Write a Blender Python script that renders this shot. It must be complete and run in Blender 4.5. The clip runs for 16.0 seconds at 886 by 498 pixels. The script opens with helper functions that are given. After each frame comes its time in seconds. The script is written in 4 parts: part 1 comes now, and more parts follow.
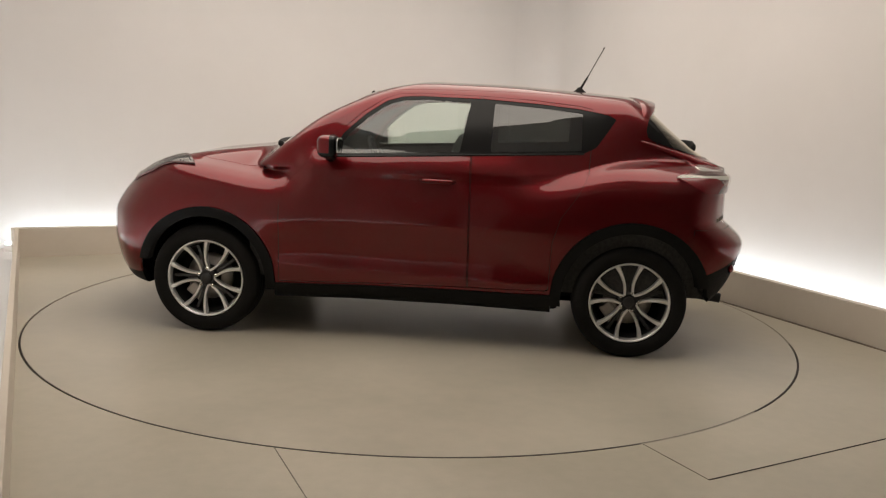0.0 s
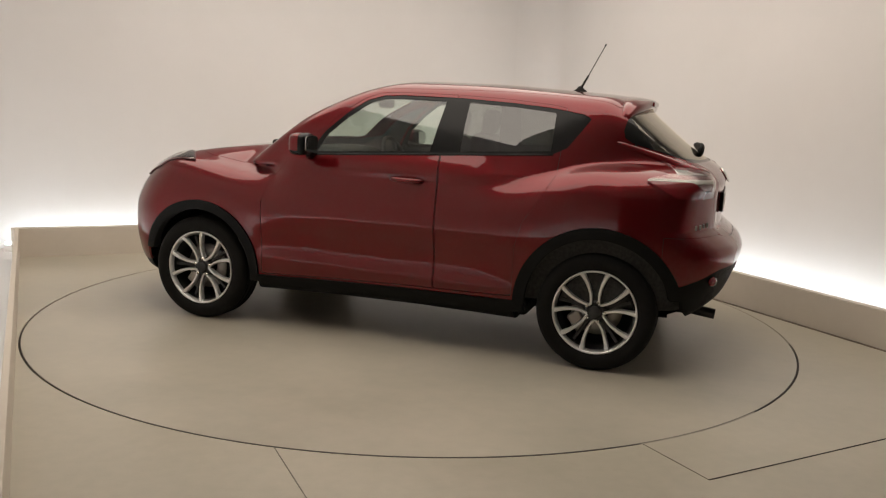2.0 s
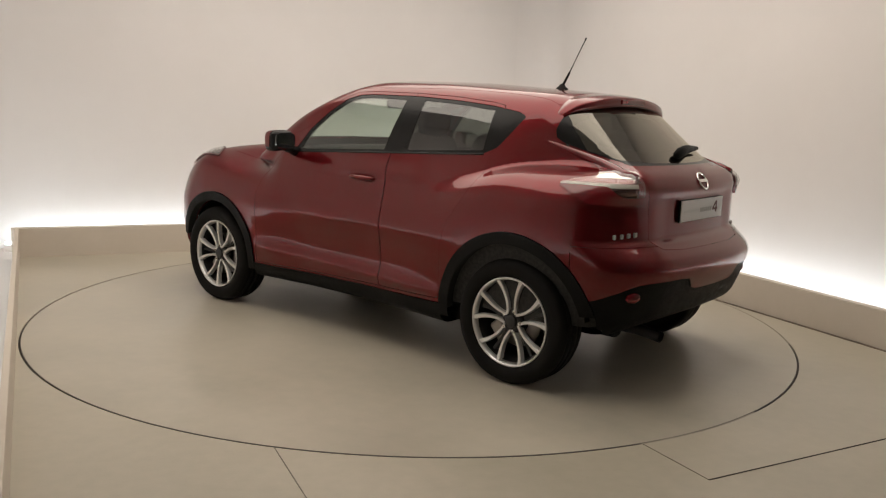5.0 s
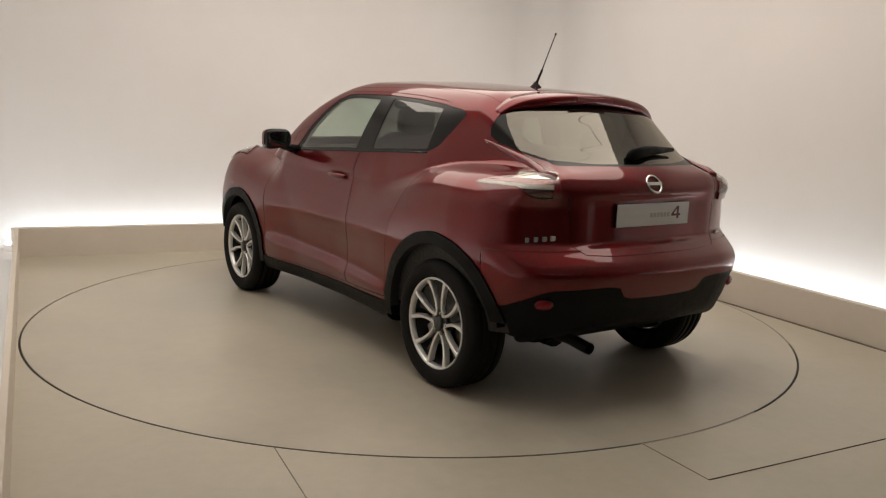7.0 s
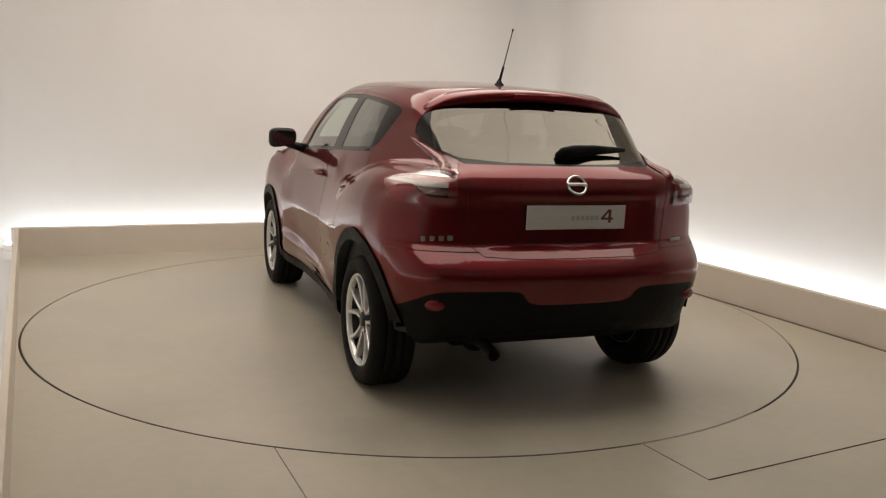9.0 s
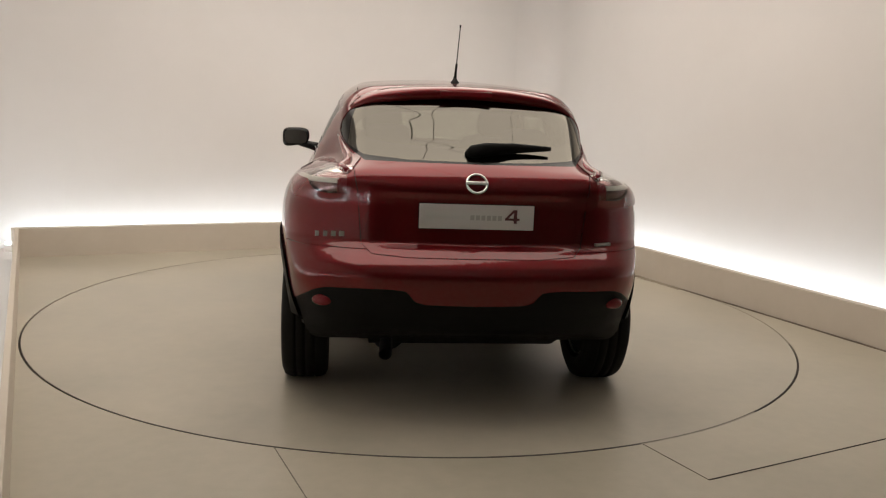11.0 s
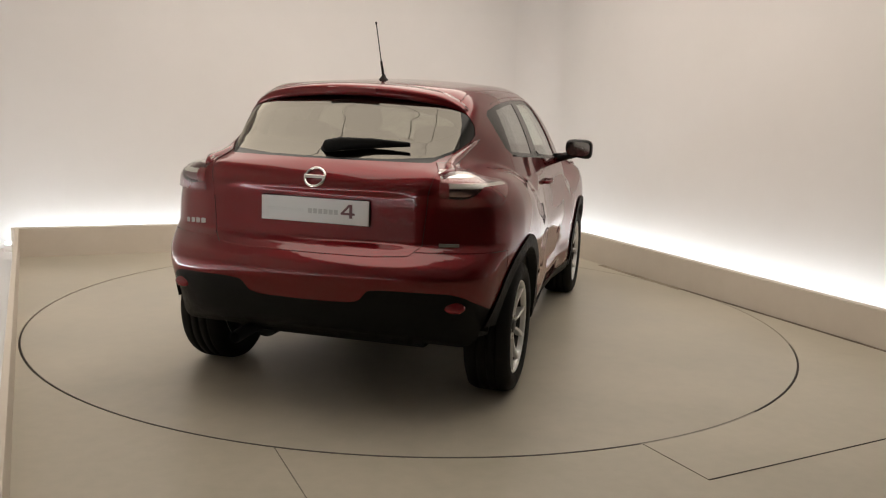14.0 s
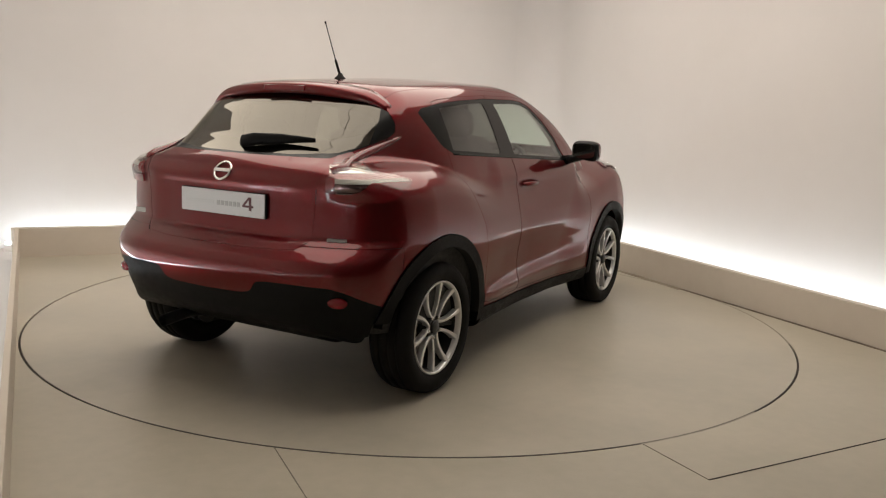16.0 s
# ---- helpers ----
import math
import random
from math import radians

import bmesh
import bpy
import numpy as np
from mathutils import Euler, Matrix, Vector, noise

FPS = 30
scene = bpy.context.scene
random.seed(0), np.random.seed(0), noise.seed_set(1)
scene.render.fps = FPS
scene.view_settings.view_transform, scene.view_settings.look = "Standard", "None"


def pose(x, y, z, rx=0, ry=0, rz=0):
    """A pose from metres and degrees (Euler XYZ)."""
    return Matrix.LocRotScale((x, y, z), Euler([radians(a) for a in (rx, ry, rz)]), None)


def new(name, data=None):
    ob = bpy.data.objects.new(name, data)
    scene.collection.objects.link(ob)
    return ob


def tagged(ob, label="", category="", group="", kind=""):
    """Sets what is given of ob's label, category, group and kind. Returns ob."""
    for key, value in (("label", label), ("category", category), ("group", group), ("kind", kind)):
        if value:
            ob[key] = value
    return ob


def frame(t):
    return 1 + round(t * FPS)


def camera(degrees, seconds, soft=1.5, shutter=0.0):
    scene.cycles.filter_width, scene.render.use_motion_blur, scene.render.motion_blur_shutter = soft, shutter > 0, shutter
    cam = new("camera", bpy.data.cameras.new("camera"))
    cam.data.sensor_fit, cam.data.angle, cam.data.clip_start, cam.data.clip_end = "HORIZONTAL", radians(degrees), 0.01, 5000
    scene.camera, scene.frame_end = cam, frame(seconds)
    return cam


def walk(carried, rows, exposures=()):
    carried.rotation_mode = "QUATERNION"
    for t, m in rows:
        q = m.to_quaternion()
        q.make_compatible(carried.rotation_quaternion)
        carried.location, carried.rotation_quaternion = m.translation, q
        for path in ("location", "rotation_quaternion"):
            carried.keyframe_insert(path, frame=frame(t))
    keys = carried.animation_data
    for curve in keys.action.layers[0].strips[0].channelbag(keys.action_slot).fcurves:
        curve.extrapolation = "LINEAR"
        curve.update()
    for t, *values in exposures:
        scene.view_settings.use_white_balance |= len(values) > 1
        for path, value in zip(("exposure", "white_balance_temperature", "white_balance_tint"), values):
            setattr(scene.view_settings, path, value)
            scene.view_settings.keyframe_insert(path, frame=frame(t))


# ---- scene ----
# ---- camera: stands still on a tripod ----
cam = camera(55.165, 16.0, soft=1.2)
CAM_EYE = Vector((0.0, -5.6979, 1.4029))
PAN, TILT, ROLL = 0.0302, 0.1655, 0.0403


def camera_pose():
    aim = Vector((math.sin(PAN) * math.cos(TILT), math.cos(PAN) * math.cos(TILT), -math.sin(TILT)))
    side = Vector((math.cos(PAN), -math.sin(PAN), 0))
    up = side.cross(aim)
    right = math.cos(ROLL) * side + math.sin(ROLL) * up
    top = -math.sin(ROLL) * side + math.cos(ROLL) * up
    m = Matrix((right, top, -aim)).transposed().to_4x4()
    return Matrix.Translation(CAM_EYE) @ m


walk(cam, [(0.0, camera_pose()), (16.0, camera_pose())])
scene.view_settings.exposure = 0.0

# ---- plan: a bay turned by 24.4 degrees, with a turntable in its middle ----
BAY = radians(24.4)
HALF_BAY, BACK, OPEN_END = 2.462, 2.755, -9.5
BAY_END = -4.6
PARAPET_H, PARAPET_T, COVE = 0.25, 0.06, 0.62
CEILING_Z = 3.3
TABLE_R = 2.447
ANGLE_0, ANGLE_RATE = 3.0252, -1.9928
CAR_OFFSET = Vector((-0.0702, -0.0767, 0.0))


def turn_at(t):
    s = t / 16
    return ANGLE_0 + ANGLE_RATE * s + 0.0399 * s * (1 - s) - 0.0671 * s * (1 - s) * (s - 0.5)


def rm(u, v, z=0.0):
    return Vector((u * math.cos(BAY) - v * math.sin(BAY), u * math.sin(BAY) + v * math.cos(BAY), z))


# ---- world and light ----
world = bpy.data.worlds.new("world")
scene.world = world
world.use_nodes = True
world.node_tree.nodes["Background"].inputs["Color"].default_value = (0.5, 0.48, 0.45, 1)
world.node_tree.nodes["Background"].inputs["Strength"].default_value = 0.02
CEILING_GLOW = 2.8
COVE_GLOW = 18.5


# ---- materials ----
def principled(name, color, rough=0.5, metal=0.0, coat=0.0, spec=0.5, coat_rough=0.03):
    m = bpy.data.materials.new(name)
    m.use_nodes = True
    b = m.node_tree.nodes["Principled BSDF"]
    b.inputs["Base Color"].default_value = (*color, 1)
    b.inputs["Roughness"].default_value = rough
    b.inputs["Metallic"].default_value = metal
    b.inputs["Coat Weight"].default_value = coat
    b.inputs["Coat Roughness"].default_value = coat_rough
    b.inputs["Specular IOR Level"].default_value = spec
    return m


def speckle(m, color_a, color_b, scale, detail=4.0, rough_a=None, rough_b=None, bump=0.0, bump_scale=200.0, second=0.0, second_scale=1.0):
    """Mix two colours by noise, vary roughness and add fine relief, in object space."""
    nt = m.node_tree
    b = nt.nodes["Principled BSDF"]
    tc = nt.nodes.new("ShaderNodeTexCoord")
    n = nt.nodes.new("ShaderNodeTexNoise")
    n.inputs["Scale"].default_value, n.inputs["Detail"].default_value = scale, detail
    nt.links.new(tc.outputs["Object"], n.inputs["Vector"])
    ramp = nt.nodes.new("ShaderNodeMapRange")
    ramp.inputs[1].default_value, ramp.inputs[2].default_value = 0.32, 0.68
    nt.links.new(n.outputs["Fac"], ramp.inputs[0])
    fac = ramp.outputs[0]
    if second:
        n2 = nt.nodes.new("ShaderNodeTexNoise")
        n2.inputs["Scale"].default_value, n2.inputs["Detail"].default_value = second_scale, 3.0
        nt.links.new(tc.outputs["Object"], n2.inputs["Vector"])
        mx = nt.nodes.new("ShaderNodeMix")
        mx.inputs[0].default_value = second
        nt.links.new(fac, mx.inputs[2])
        nt.links.new(n2.outputs["Fac"], mx.inputs[3])
        fac = mx.outputs[0]
    mix = nt.nodes.new("ShaderNodeMix")
    mix.data_type = "RGBA"
    mix.inputs["A"].default_value, mix.inputs["B"].default_value = (*color_a, 1), (*color_b, 1)
    nt.links.new(fac, mix.inputs[0])
    nt.links.new(mix.outputs["Result"], b.inputs["Base Color"])
    if rough_a is not None:
        mr = nt.nodes.new("ShaderNodeMapRange")
        mr.inputs[3].default_value, mr.inputs[4].default_value = rough_a, rough_b
        nt.links.new(fac, mr.inputs[0])
        nt.links.new(mr.outputs[0], b.inputs["Roughness"])
    if bump:
        n3 = nt.nodes.new("ShaderNodeTexNoise")
        n3.inputs["Scale"].default_value, n3.inputs["Detail"].default_value = bump_scale, 3.0
        nt.links.new(tc.outputs["Object"], n3.inputs["Vector"])
        bp = nt.nodes.new("ShaderNodeBump")
        bp.inputs["Strength"].default_value, bp.inputs["Distance"].default_value = bump, 0.002
        nt.links.new(n3.outputs["Fac"], bp.inputs["Height"])
        nt.links.new(bp.outputs["Normal"], b.inputs["Normal"])
    return m


def glow(name, color, strength):
    m = bpy.data.materials.new(name)
    m.use_nodes = True
    nt = m.node_tree
    nt.nodes.clear()
    e = nt.nodes.new("ShaderNodeEmission")
    e.inputs["Color"].default_value, e.inputs["Strength"].default_value = (*color, 1), strength
    o = nt.nodes.new("ShaderNodeOutputMaterial")
    nt.links.new(e.outputs[0], o.inputs[0])
    return m


FLOOR = speckle(principled("painted_floor", (0.4, 0.36, 0.3), 0.42, spec=0.4), (0.33, 0.305, 0.238), (0.495, 0.45, 0.365), 0.9, 5, 0.28, 0.44, 0.10, 90, 0.45, 14)
DISC = speckle(principled("painted_turntable", (0.4, 0.36, 0.3), 0.42, spec=0.4), (0.32, 0.297, 0.24), (0.48, 0.438, 0.358), 1.2, 5, 0.26, 0.42, 0.10, 90, 0.45, 11)
WALL = speckle(principled("white_wall_paint", (0.75, 0.72, 0.69), 0.75, spec=0.25), (0.655, 0.63, 0.61), (0.70, 0.675, 0.655), 0.9, 4, 0.7, 0.85, 0.15, 160, 0.3, 9)
PARAPET = speckle(principled("beige_parapet_paint", (0.55, 0.5, 0.43), 0.6, spec=0.3), (0.53, 0.475, 0.40), (0.60, 0.54, 0.465), 2.2, 5, 0.55, 0.7, 0.12, 140, 0.4, 17)
GROOVE = principled("dark_joint", (0.03, 0.024, 0.018), 0.8)
SEAM_TONE = principled("filled_joint", (0.17, 0.155, 0.13), 0.7)
SLOT_PALE = speckle(principled("pale_slot_strip", (0.3, 0.27, 0.22), 0.8), (0.24, 0.22, 0.18), (0.33, 0.30, 0.25), 6)
FOOT_DARK_BROWN = speckle(principled("dark_brown_strip", (0.12, 0.09, 0.06), 0.8), (0.07, 0.055, 0.04), (0.16, 0.125, 0.09), 5)
FOOT_PALE_BROWN = speckle(principled("pale_brown_strip", (0.25, 0.2, 0.15), 0.8), (0.20, 0.165, 0.12), (0.33, 0.29, 0.23), 4)
HALL = speckle(principled("beige_hall_paint", (0.12, 0.11, 0.1), 0.8), (0.26, 0.24, 0.215), (0.33, 0.305, 0.275), 1.5)
RIB = principled("grey_rib_metal", (0.16, 0.15, 0.14), 0.5, 0.2)
SOFTBOX = glow("lit_ceiling_fabric", (1.0, 0.89, 0.775), CEILING_GLOW)
COVE_LED = glow("cool_white_led", (0.86, 0.94, 1.0), COVE_GLOW)


# ---- mesh helpers ----
def link_mesh(name, bm, material, smooth=False):
    me = bpy.data.meshes.new(name)
    bm.to_mesh(me)
    bm.free()
    me.materials.append(material)
    if smooth:
        for p in me.polygons:
            p.use_smooth = True
    return new(name, me)


def part(name, bm, material, parent, label="", smooth=False):
    ob = link_mesh(name, bm, material, smooth)
    ob.parent = parent
    if label:
        tagged(ob, label)
    return ob


def box(bm, lo, hi, m=None, bevel=0.0):
    c = [(a + b) / 2 for a, b in zip(lo, hi)]
    s = [b - a for a, b in zip(lo, hi)]
    r = bmesh.ops.create_cube(bm, size=1, matrix=Matrix.Translation(c) @ Matrix.Diagonal((*s, 1)))
    if bevel:
        es = {e for v in r["verts"] for e in v.link_edges}
        r2 = bmesh.ops.bevel(bm, geom=list(es), offset=bevel, segments=2, affect="EDGES", profile=0.5)
        vs = {v for f in r2["faces"] for v in f.verts} | {v for v in r["verts"] if v.is_valid}
    else:
        vs = r["verts"]
    if m is not None:
        bmesh.ops.transform(bm, matrix=m, verts=list(vs))
    return bm


def bay_box(name, lo, hi, material, label, category, kind="structure", bevel=0.0):
    bm = bmesh.new()
    box(bm, lo, hi, bevel=bevel)
    ob = link_mesh(name, bm, material)
    ob.matrix_basis = Matrix.Rotation(BAY, 4, "Z")
    return tagged(ob, label, category, kind=kind)


# ---- the bay ----
def floor_around_table():
    """Floor sheet with a round opening for the turntable."""
    bm = bmesh.new()
    n = 180
    ri = TABLE_R + 0.006
    inner, mid = [], []
    lo_u, hi_u, lo_v, hi_v = -HALF_BAY, HALF_BAY, OPEN_END, BACK
    for i in range(n):
        a = 2 * math.pi * i / n
        c, s = math.cos(a), math.sin(a)
        inner.append(bm.verts.new((ri * c, ri * s, 0)))
        k = min((hi_u if c > 0 else lo_u) / c if abs(c) > 1e-6 else 1e9, (BACK if s > 0 else -BACK) / s if abs(s) > 1e-6 else 1e9)
        mid.append(bm.verts.new((k * c, k * s, 0)))
    low = [bm.verts.new((v.co.x, v.co.y, -0.04)) for v in inner]
    for i in range(n):
        j = (i + 1) % n
        bm.faces.new((inner[i], mid[i], mid[j], inner[j]))
        bm.faces.new((low[i], inner[i], inner[j], low[j]))
    corners = []
    for su, sv in ((1, 1), (-1, 1), (-1, -1), (1, -1)):
        corners.append((su * HALF_BAY, sv * BACK))
    for cu, cv in corners:
        near = sorted(range(n), key=lambda i: (mid[i].co.x - cu) ** 2 + (mid[i].co.y - cv) ** 2)
        a = near[0]
        b = next(i for i in near[1:4] if abs(mid[i].co.x - mid[a].co.x) > 1e-6 and abs(mid[i].co.y - mid[a].co.y) > 1e-6) if not (abs(mid[a].co.x - cu) < 1e-6 and abs(mid[a].co.y - cv) < 1e-6) else None
        if b is not None:
            bm.faces.new((mid[a], mid[b], bm.verts.new((cu, cv, 0))))
    v = [bm.verts.new(p) for p in ((lo_u, lo_v, 0), (hi_u, lo_v, 0), (hi_u, -BACK, 0), (lo_u, -BACK, 0))]
    bm.faces.new(v)
    bmesh.ops.recalc_face_normals(bm, faces=bm.faces)
    for f in bm.faces:
        if abs(f.normal.z) > 0.5 and f.normal.z < 0:
            f.normal_flip()
    ob = link_mesh("floor", bm, FLOOR)
    ob.matrix_basis = Matrix.Rotation(BAY, 4, "Z")
    tagged(ob, "smooth beige-grey painted floor plates round the turntable", "floor", kind="structure")
    return ob


floor = floor_around_table()


def strip(name, a, b, width, z, material, parent, label=""):
    """A thin inlaid joint between two points of the floor plan."""
    a, b = Vector(a), Vector(b)
    d = (b - a).normalized()
    n = Vector((-d.y, d.x)) * width / 2
    bm = bmesh.new()
    lo = [bm.verts.new((*(p + s * n), z)) for p, s in ((a, 1), (a, -1), (b, -1), (b, 1))]
    f = bm.faces.new(lo)
    r = bmesh.ops.extrude_face_region(bm, geom=[f])
    bmesh.ops.translate(bm, verts=[e for e in r["geom"] if isinstance(e, bmesh.types.BMVert)], vec=(0, 0, -0.003))
    bmesh.ops.recalc_face_normals(bm, faces=bm.faces)
    return part(name, bm, material, parent, label)


back_inv = Matrix.Rotation(-BAY, 4, "Z")


def in_bay(p):
    q = back_inv @ Vector((p[0], p[1], 0))
    return (q.x, q.y)


strip("floor_joint", in_bay((-0.556, -2.395)), in_bay((-0.20, -3.22)), 0.003, 0.0025, SEAM_TONE, floor)
strip("floor_joint", in_bay((1.005, -2.243)), in_bay((1.176, -2.587)), 0.002, 0.0025, SEAM_TONE, floor)
strip("floor_joint", in_bay((1.176, -2.587)), in_bay((2.9, -1.72)), 0.005, 0.0025, GROOVE, floor)


def ring_joint():
    """The dark slot between the turntable and the floor."""
    bm = bmesh.new()
    n = 180
    rows = []
    for r, z in ((TABLE_R - 0.008, -0.010), (TABLE_R + 0.010, -0.010)):
        rows.append([bm.verts.new((r * math.cos(2 * math.pi * i / n), r * math.sin(2 * math.pi * i / n), z)) for i in range(n)])
    for i in range(n):
        bm.faces.new((rows[0][i], rows[1][i], rows[1][(i + 1) % n], rows[0][(i + 1) % n]))
    return part("slot_bed", bm, GROOVE, floor, "dark slot round the turntable")


ring_joint()


def slot_filler(a0, a1):
    """A stretch of the slot that is covered by a paler strip."""
    bm = bmesh.new()
    n = max(6, int(a1 - a0))
    rows = []
    for r in (TABLE_R - 0.0055, TABLE_R + 0.0058):
        rows.append([bm.verts.new((r * math.cos(radians(a)), r * math.sin(radians(a)), -0.0012)) for a in [a0 + (a1 - a0) * i / n - math.degrees(BAY) for i in range(n + 1)]])
    for i in range(n):
        bm.faces.new((rows[0][i], rows[1][i], rows[1][i + 1], rows[0][i + 1]))
    part("slot_filling", bm, SLOT_PALE, floor, "pale strip over a stretch of the slot")


for a0, a1 in ((-66, -47), (-12, 60), (62, 146)):
    slot_filler(a0, a1)
# brown strips along the right parapet's foot, paler and wider towards the back
strip("wall_foot_joint", (HALF_BAY - 0.017, -4.5), (HALF_BAY - 0.017, 0.1), 0.030, 0.003, FOOT_DARK_BROWN, floor, "dark brown joint at the parapet foot")
strip("wall_foot_joint", (HALF_BAY - 0.030, 0.1), (HALF_BAY - 0.030, 1.2), 0.056, 0.003, FOOT_PALE_BROWN, floor, "paler, wider brown strip at the parapet foot")


def make_turntable():
    root = tagged(new("turntable"), "round beige painted turntable set flush into the floor", "turntable")
    bm = bmesh.new()
    n = 180
    c = bm.verts.new((0, 0, 0.0))
    rows = []
    for r, z in ((0.8, 0), (1.6, 0), (TABLE_R - 0.008, 0)):
        rows.append([bm.verts.new((r * math.cos(2 * math.pi * i / n), r * math.sin(2 * math.pi * i / n), z)) for i in range(n)])
    for i in range(n):
        j = (i + 1) % n
        bm.faces.new((c, rows[0][i], rows[0][j]))
        for a, b in zip(rows, rows[1:]):
            bm.faces.new((a[i], b[i], b[j], a[j]))
    part("disc", bm, DISC, root)
    bm = bmesh.new()
    rows = []
    for r, z in ((TABLE_R - 0.008, 0), (TABLE_R - 0.006, -0.002), (TABLE_R - 0.006, -0.05)):
        rows.append([bm.verts.new((r * math.cos(2 * math.pi * i / n), r * math.sin(2 * math.pi * i / n), z)) for i in range(n)])
    for a, b in zip(rows, rows[1:]):
        for i in range(n):
            j = (i + 1) % n
            bm.faces.new((a[i], b[i], b[j], a[j]))
    part("edge", bm, RIB, root, "bare metal edge of the turntable")
    return root


turntable = make_turntable()

OUT_U, OUT_V = HALF_BAY + COVE, BACK + COVE
P, H = PARAPET_T, PARAPET_H
bay_box("parapet_back", (-HALF_BAY - P, BACK, -0.1), (HALF_BAY + P, BACK + P, H), PARAPET, "low beige parapet that hides the cove light", "parapet", bevel=0.004)
bay_box("parapet_right", (HALF_BAY, BAY_END, -0.1), (HALF_BAY + P, BACK - 0.002, H), PARAPET, "low beige parapet that hides the cove light", "parapet", bevel=0.004)
bay_box("parapet_left", (-HALF_BAY - 0.03, BAY_END, -0.1), (-HALF_BAY, BACK - 0.002, H), PARAPET, "low beige parapet that hides the cove light", "parapet", bevel=0.004)
bay_box("wall_back", (-OUT_U - 0.2, OUT_V, -0.2), (OUT_U + 0.2, OUT_V + 0.2, CEILING_Z + 0.3), WALL, "plain white back wall washed by cove light", "wall")
bay_box("wall_right", (OUT_U, BAY_END, -0.2), (OUT_U + 0.2, OUT_V - 0.002, CEILING_Z + 0.3), WALL, "plain white side wall washed by cove light", "wall")
bay_box("wall_left", (-OUT_U - 0.2, BAY_END, -0.2), (-OUT_U, OUT_V - 0.002, CEILING_Z + 0.3), WALL, "plain white side wall washed by cove light", "wall")
bay_box("wall_hall", (-OUT_U - 3.2, OPEN_END - 0.2, -0.2), (OUT_U + 3.2, OPEN_END, CEILING_Z + 0.3), HALL, "plain beige wall of the hall facing the bay", "wall")
bay_box("wall_hall_right", (OUT_U + 0.2, OPEN_END, -0.2), (OUT_U + 0.4, BAY_END, CEILING_Z + 0.3), HALL, "plain beige side wall of the hall", "wall")
bay_box("wall_hall_left", (-OUT_U - 0.4, OPEN_END, -0.2), (-OUT_U - 0.2, BAY_END, CEILING_Z + 0.3), HALL, "plain beige side wall of the hall", "wall")
bay_box("cove_back", (-OUT_U, BACK + P, -0.14), (OUT_U, OUT_V, -0.02), WALL, "white bottom of the light cove", "cove")
bay_box("cove_right", (HALF_BAY + P, BAY_END, -0.14), (OUT_U, BACK + P - 0.002, -0.02), WALL, "white bottom of the light cove", "cove")
bay_box("cove_left", (-OUT_U, BAY_END, -0.14), (-HALF_BAY - P, BACK + P - 0.002, -0.02), WALL, "white bottom of the light cove", "cove")



def wall_corner():
    """The rounded plaster corner between the back wall and a side wall."""
    r, n = 0.40, 16
    for name, s in (("wall_corner_right", 1), ("wall_corner_left", -1)):
        bm = bmesh.new()
        rows = []
        for z in (-0.02, CEILING_Z + 0.04):
            arc = [(s * (OUT_U - r + r * math.cos(a)), OUT_V - r + r * math.sin(a)) for a in [math.pi / 2 * i / n for i in range(n + 1)]]
            rows.append([bm.verts.new((*p, z)) for p in arc])
            rows.append([bm.verts.new((*p, z)) for p in (arc[-1], (s * (OUT_U + 0.01), OUT_V + 0.01), arc[0])])
        for i in range(n):
            f = bm.faces.new((rows[0][i], rows[0][i + 1], rows[2][i + 1], rows[2][i]))
            f.smooth = True
        for i in range(2):
            bm.faces.new((rows[1][i], rows[1][i + 1], rows[3][i + 1], rows[3][i]))
        ob = link_mesh(name, bm, WALL)
        ob.matrix_basis = Matrix.Rotation(BAY, 4, "Z")
        tagged(ob, "rounded white plaster corner of the bay", "wall", kind="structure")


wall_corner()


def led_strip(lo, hi):
    root = tagged(new("led_strip"), "cool white strip light lying in the cove", "strip light", "cove strip lights")
    root.matrix_basis = Matrix.Rotation(BAY, 4, "Z")
    bm = bmesh.new()
    box(bm, lo, hi)
    part("diffuser", bm, COVE_LED, root)
    bm = bmesh.new()
    box(bm, (lo[0] - 0.008, lo[1] - 0.008, -0.02), (hi[0] + 0.008, hi[1] + 0.008, lo[2] - 0.001))
    part("channel", bm, WALL, root)


led_strip((-OUT_U + 0.5, OUT_V - 0.17, 0.04), (OUT_U - 0.5, OUT_V - 0.13, 0.06))
led_strip((OUT_U - 0.17, BAY_END + 0.1, 0.04), (OUT_U - 0.13, OUT_V - 0.5, 0.06))
led_strip((-OUT_U + 0.13, BAY_END + 0.1, 0.04), (-OUT_U + 0.17, OUT_V - 0.5, 0.06))


